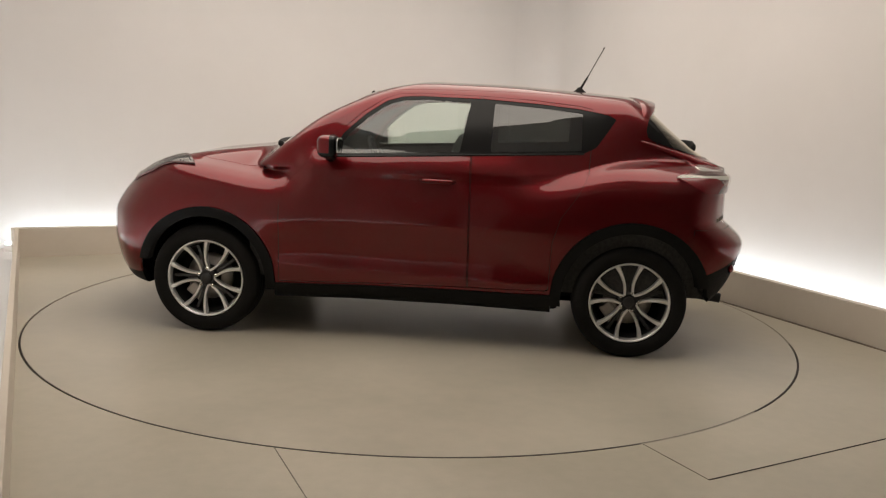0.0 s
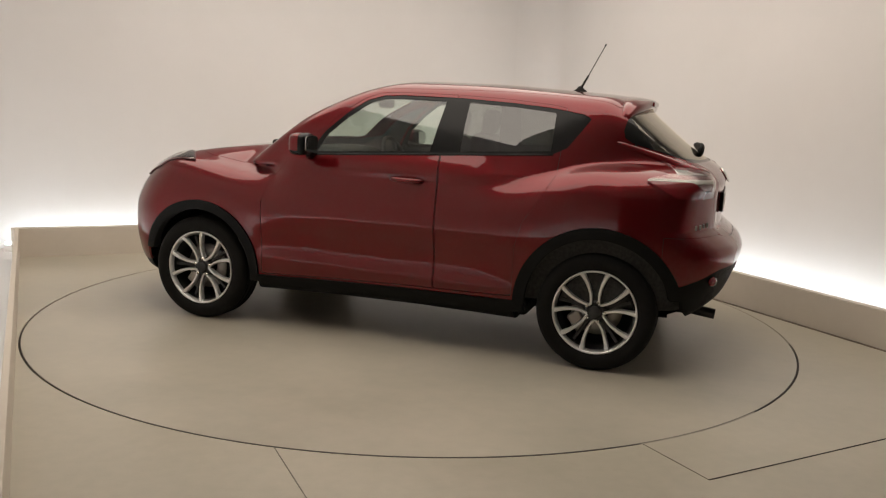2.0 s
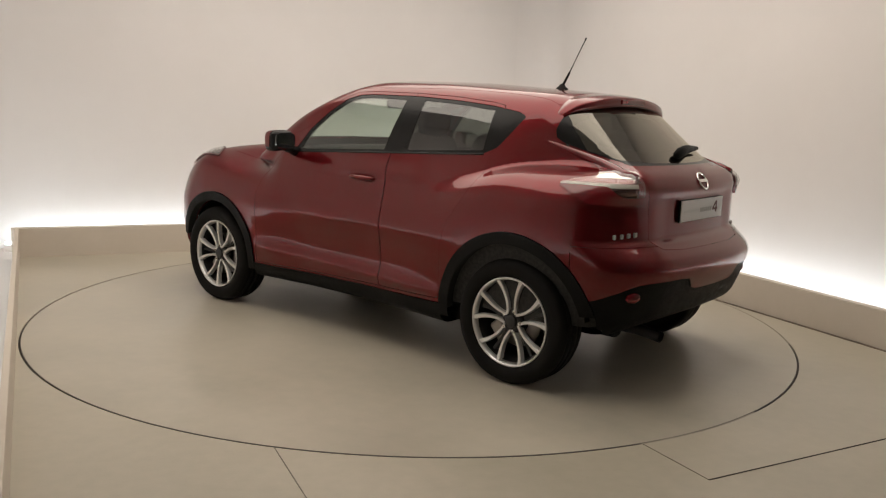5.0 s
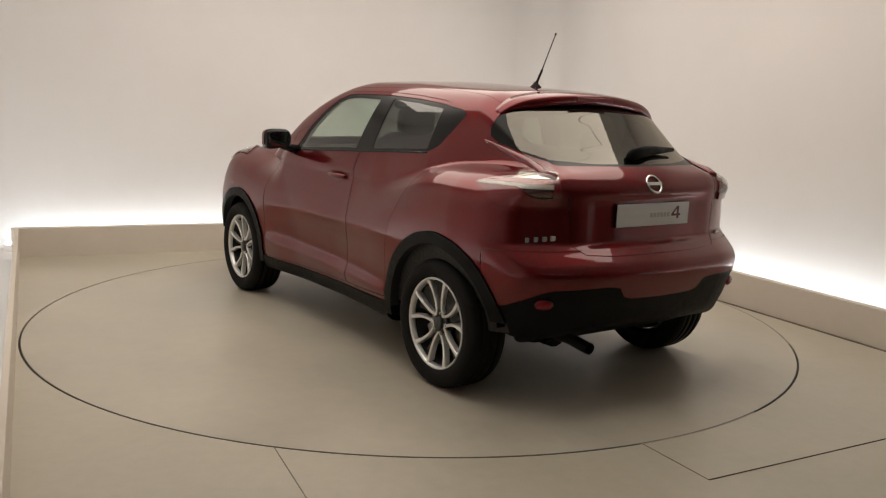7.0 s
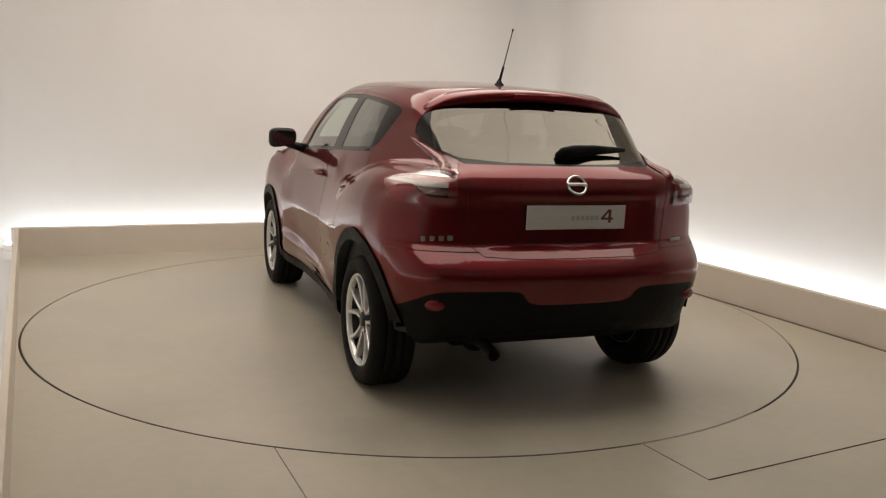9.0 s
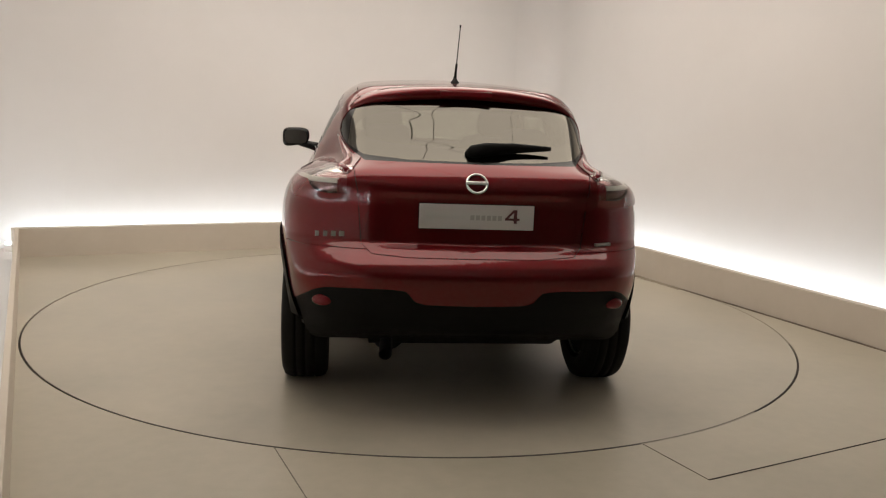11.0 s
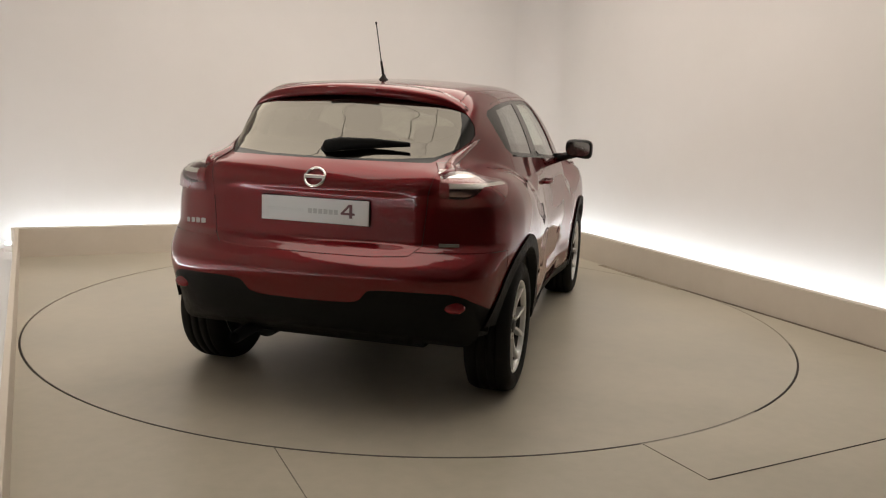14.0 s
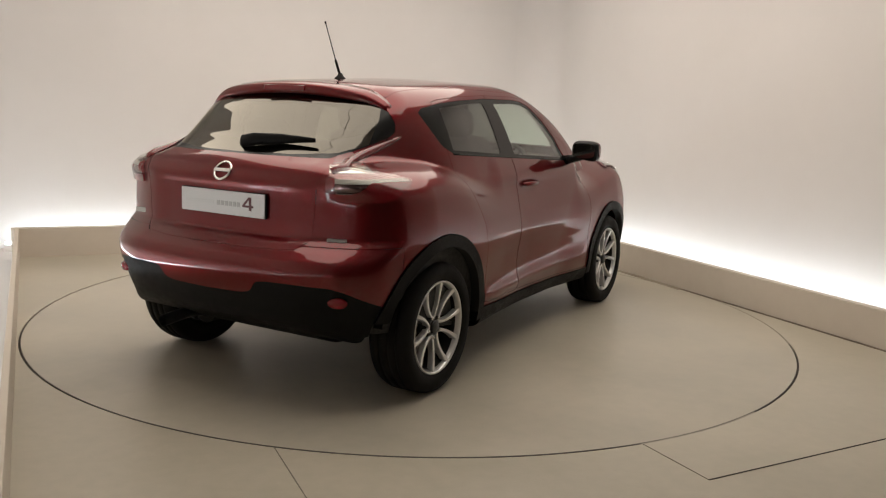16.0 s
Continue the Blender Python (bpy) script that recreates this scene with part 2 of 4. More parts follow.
def make_ceiling():
    bay_box("ceiling", (-OUT_U - 3.2, OPEN_END - 0.2, CEILING_Z + 0.05), (OUT_U + 3.2, OUT_V + 0.2, CEILING_Z + 0.25), WALL, "plain ceiling above the lit panels", "ceiling")
    n_u, n_v = 5, 4
    u0, u1, v0, v1 = -2.3, 2.3, -2.25, 2.35
    for i in range(n_u):
        for j in range(n_v):
            a = (u0 + (u1 - u0) * i / n_u + 0.006, v0 + (v1 - v0) * j / n_v + 0.006)
            b = (u0 + (u1 - u0) * (i + 1) / n_u - 0.006, v0 + (v1 - v0) * (j + 1) / n_v - 0.006)
            root = tagged(new("ceiling_light"), "large square warm white ceiling light panel", "ceiling light", "lit ceiling panels")
            root.matrix_basis = Matrix.Rotation(BAY, 4, "Z")
            bm = bmesh.new()
            box(bm, (*a, CEILING_Z), (*b, CEILING_Z + 0.02))
            part("diffuser", bm, SOFTBOX, root)
            bm = bmesh.new()
            box(bm, (a[0] - 0.006, a[1] - 0.006, CEILING_Z + 0.021), (b[0] + 0.006, b[1] + 0.006, CEILING_Z + 0.049))
            part("frame", bm, RIB, root)


make_ceiling()


# ---- car materials ----
def car_paint():
    m = principled("metallic_red_paint", (0.12, 0.005, 0.008), 0.36, 0.72, 1.0, 0.35, 0.025)
    nt = m.node_tree
    b = nt.nodes["Principled BSDF"]
    b.inputs["Specular Tint"].default_value = (0.45, 0.04, 0.05, 1)
    b.inputs["Coat IOR"].default_value = 1.46
    tc = nt.nodes.new("ShaderNodeTexCoord")
    n = nt.nodes.new("ShaderNodeTexNoise")
    n.inputs["Scale"].default_value = 900
    nt.links.new(tc.outputs["Object"], n.inputs["Vector"])
    mix = nt.nodes.new("ShaderNodeMix")
    mix.data_type = "RGBA"
    mix.inputs["A"].default_value, mix.inputs["B"].default_value = (0.098, 0.0036, 0.0055, 1), (0.134, 0.0052, 0.008, 1)
    nt.links.new(n.outputs["Fac"], mix.inputs[0])
    nt.links.new(mix.outputs["Result"], b.inputs["Base Color"])
    return m


def clear_glass(name, tint, gloss=0.09, sheen=(1, 1, 1)):
    m = bpy.data.materials.new(name)
    m.use_nodes = True
    nt = m.node_tree
    nt.nodes.clear()
    tr = nt.nodes.new("ShaderNodeBsdfTransparent")
    tr.inputs["Color"].default_value = (*tint, 1)
    gl = nt.nodes.new("ShaderNodeBsdfGlossy")
    gl.inputs["Roughness"].default_value = 0.01
    gl.inputs["Color"].default_value = (*sheen, 1)
    lw = nt.nodes.new("ShaderNodeLayerWeight")
    lw.inputs["Blend"].default_value = 0.5
    power = nt.nodes.new("ShaderNodeMath")
    power.operation = "POWER"
    power.inputs[1].default_value = 4.5
    nt.links.new(lw.outputs["Facing"], power.inputs[0])
    fr = nt.nodes.new("ShaderNodeMapRange")
    fr.inputs[3].default_value, fr.inputs[4].default_value = gloss, 1.0
    nt.links.new(power.outputs[0], fr.inputs[0])
    mx = nt.nodes.new("ShaderNodeMixShader")
    o = nt.nodes.new("ShaderNodeOutputMaterial")
    nt.links.new(fr.outputs[0], mx.inputs[0])
    nt.links.new(tr.outputs[0], mx.inputs[1])
    nt.links.new(gl.outputs[0], mx.inputs[2])
    nt.links.new(mx.outputs[0], o.inputs[0])
    return m


PAINT = car_paint()
GLASS = clear_glass("green_tinted_glass", (0.72, 0.80, 0.74))
PRIVACY = clear_glass("dark_privacy_glass", (0.15, 0.165, 0.15))
REAR_TINT = clear_glass("dark_rear_glass", (0.10, 0.10, 0.085), 0.10, (1.0, 0.95, 0.84))
LENS = clear_glass("clear_lamp_lens", (0.93, 0.93, 0.92), 0.04)
# reflection colour darkened, standing in for the dim hall this glass would mirror
MIRROR_GLASS = principled("darkened_mirror_glass", (0.45, 0.45, 0.45), 0.05, 1.0)
BLACK_GLOSS = principled("gloss_black_trim", (0.008, 0.008, 0.008), 0.22, spec=0.2)
BLACK_PLASTIC = speckle(principled("grained_black_plastic", (0.008, 0.008, 0.0078), 0.6, spec=0.12), (0.005, 0.005, 0.0047), (0.008, 0.0078, 0.0075), 30, 3, 0.48, 0.62, 0.3, 700)
RUBBER = speckle(principled("tyre_rubber", (0.011, 0.0105, 0.010), 0.75, spec=0.12), (0.007, 0.0067, 0.0063), (0.012, 0.0113, 0.0105), 18, 4, 0.6, 0.8, 0.2, 300)
ALLOY = principled("machined_alloy", (0.70, 0.70, 0.69), 0.30, 0.55)
DARK_ALLOY = principled("dark_painted_alloy", (0.03, 0.03, 0.031), 0.4, 0.4)
DISC_STEEL = principled("brake_steel", (0.35, 0.33, 0.31), 0.4, 0.9)
CHROME = principled("chrome", (0.8, 0.79, 0.77), 0.12, 1.0)
RED_LENS = principled("red_lamp_lens", (0.15, 0.006, 0.010), 0.20, 0.0, 0.5)
LAMP_SILVER = principled("lamp_reflector", (0.20, 0.12, 0.12), 0.22, 0.9)
LAMP_WHITE = principled("white_lamp_diffuser", (0.45, 0.44, 0.40), 0.4)
TRIM_CLOTH = speckle(principled("dark_cloth", (0.03, 0.03, 0.03), 0.9), (0.022, 0.022, 0.022), (0.045, 0.044, 0.042), 60, 4)
HEADLINER = principled("grey_headliner", (0.30, 0.29, 0.27), 0.9)
PLATE_WHITE = principled("white_plate", (0.62, 0.61, 0.60), 0.35)
REFLECTOR_RED = principled("dark_red_reflector", (0.17, 0.006, 0.011), 0.25)
BAR_GREY = principled("grey_print", (0.42, 0.41, 0.40), 0.5)
BAR_DARK = principled("dark_print", (0.10, 0.03, 0.035), 0.5)


# ---- the car body as one smooth closed form, cut into panels ----
# x forward from the middle of the wheelbase, y to the car's left, z up from the ground
HALF_WB, HUB_Z = 1.265, 0.327


def curve(knots):
    """A smooth function through (position, value) knots, held flat past the ends."""
    ks = sorted(knots)
    px, py = np.array([k[0] for k in ks], float), np.array([k[1] for k in ks], float)
    d = np.diff(py) / np.diff(px)
    m = np.zeros(len(px))
    for i in range(1, len(px) - 1):
        m[i] = 0 if d[i - 1] * d[i] <= 0 else 2 * d[i - 1] * d[i] / (d[i - 1] + d[i])
    m[0], m[-1] = d[0], d[-1]

    def f(v):
        v = np.clip(v, px[0], px[-1])
        i = np.clip(np.searchsorted(px, v) - 1, 0, len(px) - 2)
        h = px[i + 1] - px[i]
        t = (v - px[i]) / h
        return (py[i] * (1 + 2 * t) * (1 - t) ** 2 + m[i] * h * t * (1 - t) ** 2 + py[i + 1] * t * t * (3 - 2 * t) + m[i + 1] * h * t * t * (t - 1))
    return f


def smax(a, b, k):
    h = np.maximum(k - np.abs(a - b), 0) / k
    return np.maximum(a, b) + h * h * k / 4


def smin(a, b, k):
    return -smax(-a, -b, k)


def step(a, b, v):
    t = np.clip((v - a) / (b - a), 0, 1)
    return t * t * (3 - 2 * t)


SIDE_W = curve([(0.22, 0.76), (0.27, 0.80), (0.34, 0.826), (0.40, 0.834), (0.45, 0.829), (0.51, 0.825), (0.58, 0.830), (0.66, 0.843), (0.73, 0.852), (0.79, 0.851), (0.88, 0.838), (0.96, 0.820), (1.03, 0.797), (1.10, 0.768), (1.18, 0.735), (1.3, 0.69)])
HAUNCH_W = curve([(0.22, 0.76), (0.34, 0.828), (0.45, 0.838), (0.54, 0.847), (0.62, 0.854), (0.76, 0.858), (0.90, 0.857), (0.97, 0.849), (1.02, 0.832), (1.06, 0.802), (1.095, 0.755), (1.12, 0.70), (1.145, 0.63), (1.3, 0.45)])
FENDER_W = curve([(0.22, 0.76), (0.34, 0.828), (0.45, 0.838), (0.54, 0.846), (0.62, 0.851), (0.76, 0.848), (0.87, 0.838), (0.935, 0.820), (0.975, 0.788), (1.01, 0.735), (1.05, 0.65), (1.2, 0.4)])
CABIN_W = curve([(0.9, 0.86), (1.05, 0.785), (1.10, 0.766), (1.18, 0.738), (1.276, 0.700), (1.36, 0.660), (1.42, 0.626), (1.48, 0.584), (1.6, 0.48)])
HOOD_Z = curve([(-2.0, 0.98), (-1.93, 1.055), (-1.86, 1.12), (-1.78, 1.165), (-1.60, 1.175), (-1.0, 1.165), (0.0, 1.15), (0.95, 1.135), (1.15, 1.115), (1.35, 1.09), (1.54, 1.05), (1.70, 0.995), (1.82, 0.93), (1.93, 0.84), (2.02, 0.74), (2.1, 0.6)])
ROOF_Z = curve([(-1.75, 1.42), (-1.45, 1.488), (-1.2, 1.520), (-0.935, 1.537), (-0.375, 1.563), (-0.04, 1.566), (0.15, 1.558), (0.30, 1.54), (0.6, 1.48)])
SCREEN_X = curve([(1.0, 1.14), (1.141, 0.965), (1.305, 0.745), (1.415, 0.535), (1.50, 0.335), (1.56, 0.12), (1.60, -0.1)])
NOSE_X = curve([(0.18, 1.90), (0.28, 1.99), (0.40, 2.05), (0.55, 2.08), (0.68, 2.075), (0.80, 2.03), (0.92, 1.95), (1.02, 1.84), (1.1, 1.70)])
TAIL_X = curve([(0.24, -1.82), (0.31, -1.90), (0.38, -1.915), (0.46, -1.950), (0.56, -1.984), (0.66, -2.002), (0.70, -1.985), (0.735, -1.950), (0.77, -1.908), (0.805, -1.876), (0.95, -1.874), (1.04, -1.880), (1.09, -1.866), (1.16, -1.79), (1.25, -1.65), (1.42, -1.46), (1.52, -1.36)])
GLASS_X = curve([(1.0, -1.79), (1.10, -1.785), (1.17, -1.73), (1.25, -1.625), (1.34, -1.515), (1.42, -1.425), (1.50, -1.36), (1.6, -1.30)])


def body_form(x, y, z, inset=0.0):
    """Signed distance, about, to the outside of the body."""
    y = np.abs(y)
    # muscular wings round the wheels, and a waist in the doors
    rf = np.hypot((x - HALF_WB) / 1.12, z - 0.33)
    rr = np.hypot((x + HALF_WB - 0.02) / 1.18, (z - 0.33))
    wing = 0.028 * step(0.86, 0.50, rf) + 0.030 * step(0.98, 0.50, rr)
    waist = -0.018 * np.exp(-((x + 0.02) / 0.50) ** 2) * step(0.70, 0.86, z) * step(1.09, 0.96, z)
    doors = step(0.86, 0.70, np.abs(x))
    rib = 0.010 * doors * np.exp(-((z - 0.425 - 0.03 * x) / 0.035) ** 2)
    rear = step(0.50, 1.02, -x)
    fore = step(0.62, 1.08, x)
    base = SIDE_W(z) * (1 - rear - fore) + HAUNCH_W(z - 0.03 * np.clip(x + 1.3, -0.5, 0.25) + 0.13 * step(-1.25, -0.50, x)) * rear + FENDER_W(z - 0.16 * np.clip(x - 1.35, -0.6, 0.3)) * fore
    side = y - (base + wing + waist + rib)
    side = side + 0.17 * np.clip(x - 1.38, 0, 1) ** 1.5 + 0.32 * np.clip(-x - 1.36, 0, 1) ** 1.5
    side = side + 0.045 * step(0.62, 0.38, z) * step(1.62, 1.86, -x)
    hood = (z - (HOOD_Z(x) - 0.10 * np.clip(y - 0.35, 0, 1) ** 1.5 - 0.03 * step(0.30, 0.0, np.abs(y - 0.38)) * 0.4)) * 0.85
    nose = (x - (NOSE_X(z) - 0.034 - 0.16 * y ** 2 - 0.95 * np.clip(y - 0.38, 0, 1) ** 2.0)) * 0.8
    recess = 0.008 * step(0.48, 0.34, y) * step(0.765, 0.80, z) * step(1.035, 0.995, z)
    tail = (TAIL_X(z) + recess + 0.16 * y ** 2 + 0.55 * np.clip(y - 0.46, 0, 1) ** 1.8 - x) * 0.85
    belly = 0.235 + 0.08 * step(1.5, 2.0, x) * 0.3 + 0.15 * step(1.50, 1.95, -x) - z
    low = smax(side, hood, 0.07)
    low = smax(low, nose, 0.10)
    low = smax(low, tail, 0.09)
    low = smax(low, belly, 0.05)
    lamp_bulge = 0.020 * np.exp(-((x + 1.77) / 0.17) ** 2 - ((z - 1.055) / 0.055) ** 2) * step(0.54, 0.65, y)
    low = low - lamp_bulge
    # cabin
    taper = 0.16 * np.clip(-0.75 - x, 0, 2) ** 1.7 + 0.03 * np.clip(x - 0.1, 0, 2)
    taper = taper + 0.055 * step(0.95, 1.45, -x) * step(1.42, 1.15, z)
    flank = (y - CABIN_W(z) + taper) * 0.93
    roof = z - (ROOF_Z(x) - 0.115 * y ** 2)
    screen = (x - (SCREEN_X(z) - 0.27 * y ** 2)) * 0.58
    back = (GLASS_X(z) + 0.28 * y ** 2 + 0.5 * np.clip(y - 0.38, 0, 1) ** 2 - x) * 0.68
    cab = smax(flank, roof, 0.085)
    cab = smax(cab, screen, 0.07)
    cab = smax(cab, back, 0.08)
    cab = smax(cab, 1.0 - z, 0.05)
    return smin(low, cab, 0.036) + inset


AXIS_Z, AXIS_HALF = 0.87, 1.22


def body_grid(n_phi, n_mid, n_end, inset=0.0):
    """Half of the body (y >= 0): points on the form, by rays from an inner axis, and quads."""
    phi = np.linspace(-math.pi / 2, math.pi / 2, n_phi)
    rows = []
    for i in range(n_end):
        lat = math.pi / 2 * (1 - i / n_end)
        rows.append((AXIS_HALF, lat))
    for i in range(n_mid + 1):
        rows.append((AXIS_HALF - 2 * AXIS_HALF * i / n_mid, 0.0))
    for i in range(1, n_end + 1):
        rows.append((-AXIS_HALF, -math.pi / 2 * i / n_end))
    cx = np.array([r[0] for r in rows])[:, None]
    lat = np.array([r[1] for r in rows])[:, None]
    dx, dy, dz = np.sin(lat) + 0 * phi, np.cos(lat) * np.cos(phi), np.cos(lat) * np.sin(phi)
    lo, hi = np.full(dx.shape, 0.05), np.full(dx.shape, 1.6)
    n_steps = 36
    found = np.zeros(dx.shape, bool)
    for s in np.linspace(1.5, 0.1, n_steps):
        inside = body_form(cx + dx * s, dy * s, AXIS_Z + dz * s, inset) < 0
        fresh = inside & ~found
        lo = np.where(fresh, s, lo)
        hi = np.where(fresh, s + 1.4 / (n_steps - 1), hi)
        found |= inside
    for _ in range(18):
        mid = (lo + hi) / 2
        inside = body_form(cx + dx * mid, dy * mid, AXIS_Z + dz * mid, inset) < 0
        lo, hi = np.where(inside, mid, lo), np.where(inside, hi, mid)
    s = (lo + hi) / 2
    pts = np.stack([cx + dx * s, dy * s, AXIS_Z + dz * s], -1)
    pts[:, 0, 1] = pts[:, -1, 1] = 0
    nr, nc = s.shape
    idx = np.arange(nr * nc).reshape(nr, nc)
    a, b, c, d = idx[:-1, :-1].ravel(), idx[1:, :-1].ravel(), idx[1:, 1:].ravel(), idx[:-1, 1:].ravel()
    flip = (np.add.outer(np.arange(nr - 1), np.arange(nc - 1)) % 2).ravel() == 0
    t1 = np.where(flip[:, None], np.stack([a, b, c], 1), np.stack([a, b, d], 1))
    t2 = np.where(flip[:, None], np.stack([a, c, d], 1), np.stack([b, c, d], 1))
    tris = np.concatenate([t1, t2])
    p = pts.reshape(-1, 3)
    area = np.linalg.norm(np.cross(p[tris[:, 1]] - p[tris[:, 0]], p[tris[:, 2]] - p[tris[:, 0]]), axis=1)
    return p, tris[area > 1e-9]


def split(mesh, field):
    """Cut a triangle mesh along field = 0. Returns the side below 0 and the rest."""
    p, t = mesh
    if len(t) == 0:
        return mesh, mesh
    f = field(p)
    f = np.where(np.abs(f) < 1e-6, 1e-6, f)
    neg = f[t] < 0
    cnt = neg.sum(1)
    inside, outside = [t[cnt == 3]], [t[cnt == 0]]
    verts, base = [p], len(p)
    for k, keep, other in ((1, inside, outside), (2, outside, inside)):
        tt = t[cnt == k]
        if len(tt) == 0:
            continue
        lone = np.argmax(neg[cnt == k] == (k == 1), axis=1)
        r = np.arange(len(tt))
        a, b, c = tt[r, lone], tt[r, (lone + 1) % 3], tt[r, (lone + 2) % 3]
        ab = p[a] + (p[b] - p[a]) * (f[a] / (f[a] - f[b]))[:, None]
        ac = p[a] + (p[c] - p[a]) * (f[a] / (f[a] - f[c]))[:, None]
        i_ab = base + np.arange(len(tt))
        i_ac = i_ab + len(tt)
        base += 2 * len(tt)
        verts += [ab, ac]
        keep.append(np.stack([a, i_ab, i_ac], 1))
        other.append(np.stack([i_ab, b, c], 1))
        other.append(np.stack([i_ab, c, i_ac], 1))
    v = np.concatenate(verts)
    return tuple(packed(v, np.concatenate(x)) for x in (inside, outside))


def packed(v, t):
    """Keep only the points in use."""
    used = np.zeros(len(v), bool)
    used[t.ravel()] = True
    return v[used], (np.cumsum(used) - 1)[t]


def tidy(mesh):
    """Drop unused points and weld doubles."""
    p, t = mesh
    key = np.round(p[t.ravel()], 5)
    u, inv = np.unique(key, axis=0, return_inverse=True)
    t = inv.reshape(-1, 3)
    ok = (t[:, 0] != t[:, 1]) & (t[:, 1] != t[:, 2]) & (t[:, 0] != t[:, 2])
    return u, t[ok]


def polygon(points, a, b):
    """Signed distance to a polygon in the plane of axes a and b, negative inside."""
    q = np.array(points, float)

    def f(p):
        v = p[:, (a, b)]
        best = np.full(len(v), 1e9)
        odd = np.zeros(len(v), bool)
        for i in range(len(q)):
            s, e = q[i], q[(i + 1) % len(q)]
            d = e - s
            h = np.clip(((v - s) @ d) / (d @ d), 0, 1)
            best = np.minimum(best, np.linalg.norm(v - s - h[:, None] * d, axis=1))
            cross = ((s[1] > v[:, 1]) != (e[1] > v[:, 1])) & (v[:, 0] < s[0] + (v[:, 1] - s[1]) * d[0] / (d[1] if abs(d[1]) > 1e-9 else 1e-9))
            odd ^= cross
        return np.where(odd, -best, best)
    return f


def both(*fields):
    return lambda p: np.max([f(p) for f in fields], axis=0)


def grown(f, by):
    return lambda p: f(p) - by


def out_normals(p):
    e = 0.004
    g = np.stack([body_form(p[:, 0] + (e if i == 0 else 0), p[:, 1] + (e if i == 1 else 0), p[:, 2] + (e if i == 2 else 0)) - body_form(p[:, 0] - (e if i == 0 else 0), p[:, 1] - (e if i == 1 else 0), p[:, 2] - (e if i == 2 else 0)) for i in range(3)], 1)
    g[np.abs(p[:, 1]) < 1e-5, 1] = 0
    return g / np.maximum(np.linalg.norm(g, axis=1), 1e-9)[:, None]


def panel(name, mesh, material, parent, label="", sides=("both",), lift=0.0, rim=0.012, group_name=""):
    """Link a cut piece of the body as one mesh, mirrored if it spans the car, with folded edges of some depth."""
    p0, t0 = tidy(mesh)
    if len(t0) == 0:
        return []
    made = []
    for side in sides:
        p, t = p0.copy(), t0.copy()
        n = out_normals(p)
        p = p + n * lift
        ed = np.sort(np.concatenate([t[:, (0, 1)], t[:, (1, 2)], t[:, (2, 0)]]), axis=1)
        u, c = np.unique(ed, axis=0, return_counts=True)
        border = u[c == 1]
        if side == "both":
            border = border[~((np.abs(p0[border[:, 0], 1]) < 2e-4) & (np.abs(p0[border[:, 1], 1]) < 2e-4))]
        # orient triangles outward
        fn = np.cross(p[t[:, 1]] - p[t[:, 0]], p[t[:, 2]] - p[t[:, 0]])
        wrong = (fn * n[t[:, 0]]).sum(1) < 0
        t[wrong] = t[wrong][:, ::-1]
        count = len(p)
        verts, norms, faces = [p], [n], [t]
        flags = [np.ones(len(t), bool)]
        if rim > 0 and len(border):
            ring = np.unique(border)
            pos = {int(v): i for i, v in enumerate(ring)}
            outer, inner = p[ring], p[ring] - n[ring] * rim
            verts += [outer, inner]
            norms += [n[ring], n[ring]]
            k = len(ring)
            ia = np.array([pos[int(v)] for v in border[:, 0]])
            ib = np.array([pos[int(v)] for v in border[:, 1]])
            o, q = count, count + k
            faces += [np.stack([o + ia, o + ib, q + ib], 1), np.stack([o + ia, q + ib, q + ia], 1)]
            flags.append(np.zeros(2 * len(border), bool))
        v, nn, f, smooth = np.concatenate(verts), np.concatenate(norms), np.concatenate(faces), np.concatenate(flags)
        if side in ("right", "both"):
            vm, nm, fm = v * (1, -1, 1), nn * (1, -1, 1), f[:, ::-1]
            if side == "right":
                v, nn, f = vm, nm, fm
            else:
                f = np.concatenate([f, fm + len(v)])
                v, nn, smooth = np.concatenate([v, vm]), np.concatenate([nn, nm]), np.concatenate([smooth, smooth])
        me = bpy.data.meshes.new(name)
        me.from_pydata(v.tolist(), [], f.tolist())
        me.materials.append(material)
        me.polygons.foreach_set("use_smooth", smooth)
        me.update()
        me.normals_split_custom_set_from_vertices(nn.tolist())
        ob = new(name, me)
        ob.parent = parent
        if label:
            tagged(ob, label)
        made.append(ob)
    return made


car = tagged(new("car"), "metallic dark red compact crossover car standing on the turntable", "car")
LR = ("left", "right")

shell = body_grid(190, 175, 90)
on_side = lambda p: 0.45 - p[:, 1]
behind = lambda p: p[:, 0] + 1.2


def circle(cx, cz, r):
    return lambda p: np.hypot(p[:, 0] - cx, p[:, 2] - cz) - r


# wheel arches: opening, then a ring of black cladding
for cx, r_in, r_out, nm in ((HALF_WB, 0.372, 0.430, "front"), (-HALF_WB, 0.400, 0.462, "rear")):
    hole = both(circle(cx, 0.335, r_in), on_side)
    _, shell = split(shell, hole)
    ring = both(circle(cx, 0.335, r_out), on_side)
    clad, shell = split(shell, ring)
    clad, low_bit = split(clad, lambda p: (0.285 + 0.14 * step(1.48, 1.56, np.abs(p[:, 0]))) - p[:, 2])
    panel("arch_cladding", clad, BLACK_PLASTIC, car, "matt black plastic wheel arch trim", LR, lift=0.010, rim=0.05)

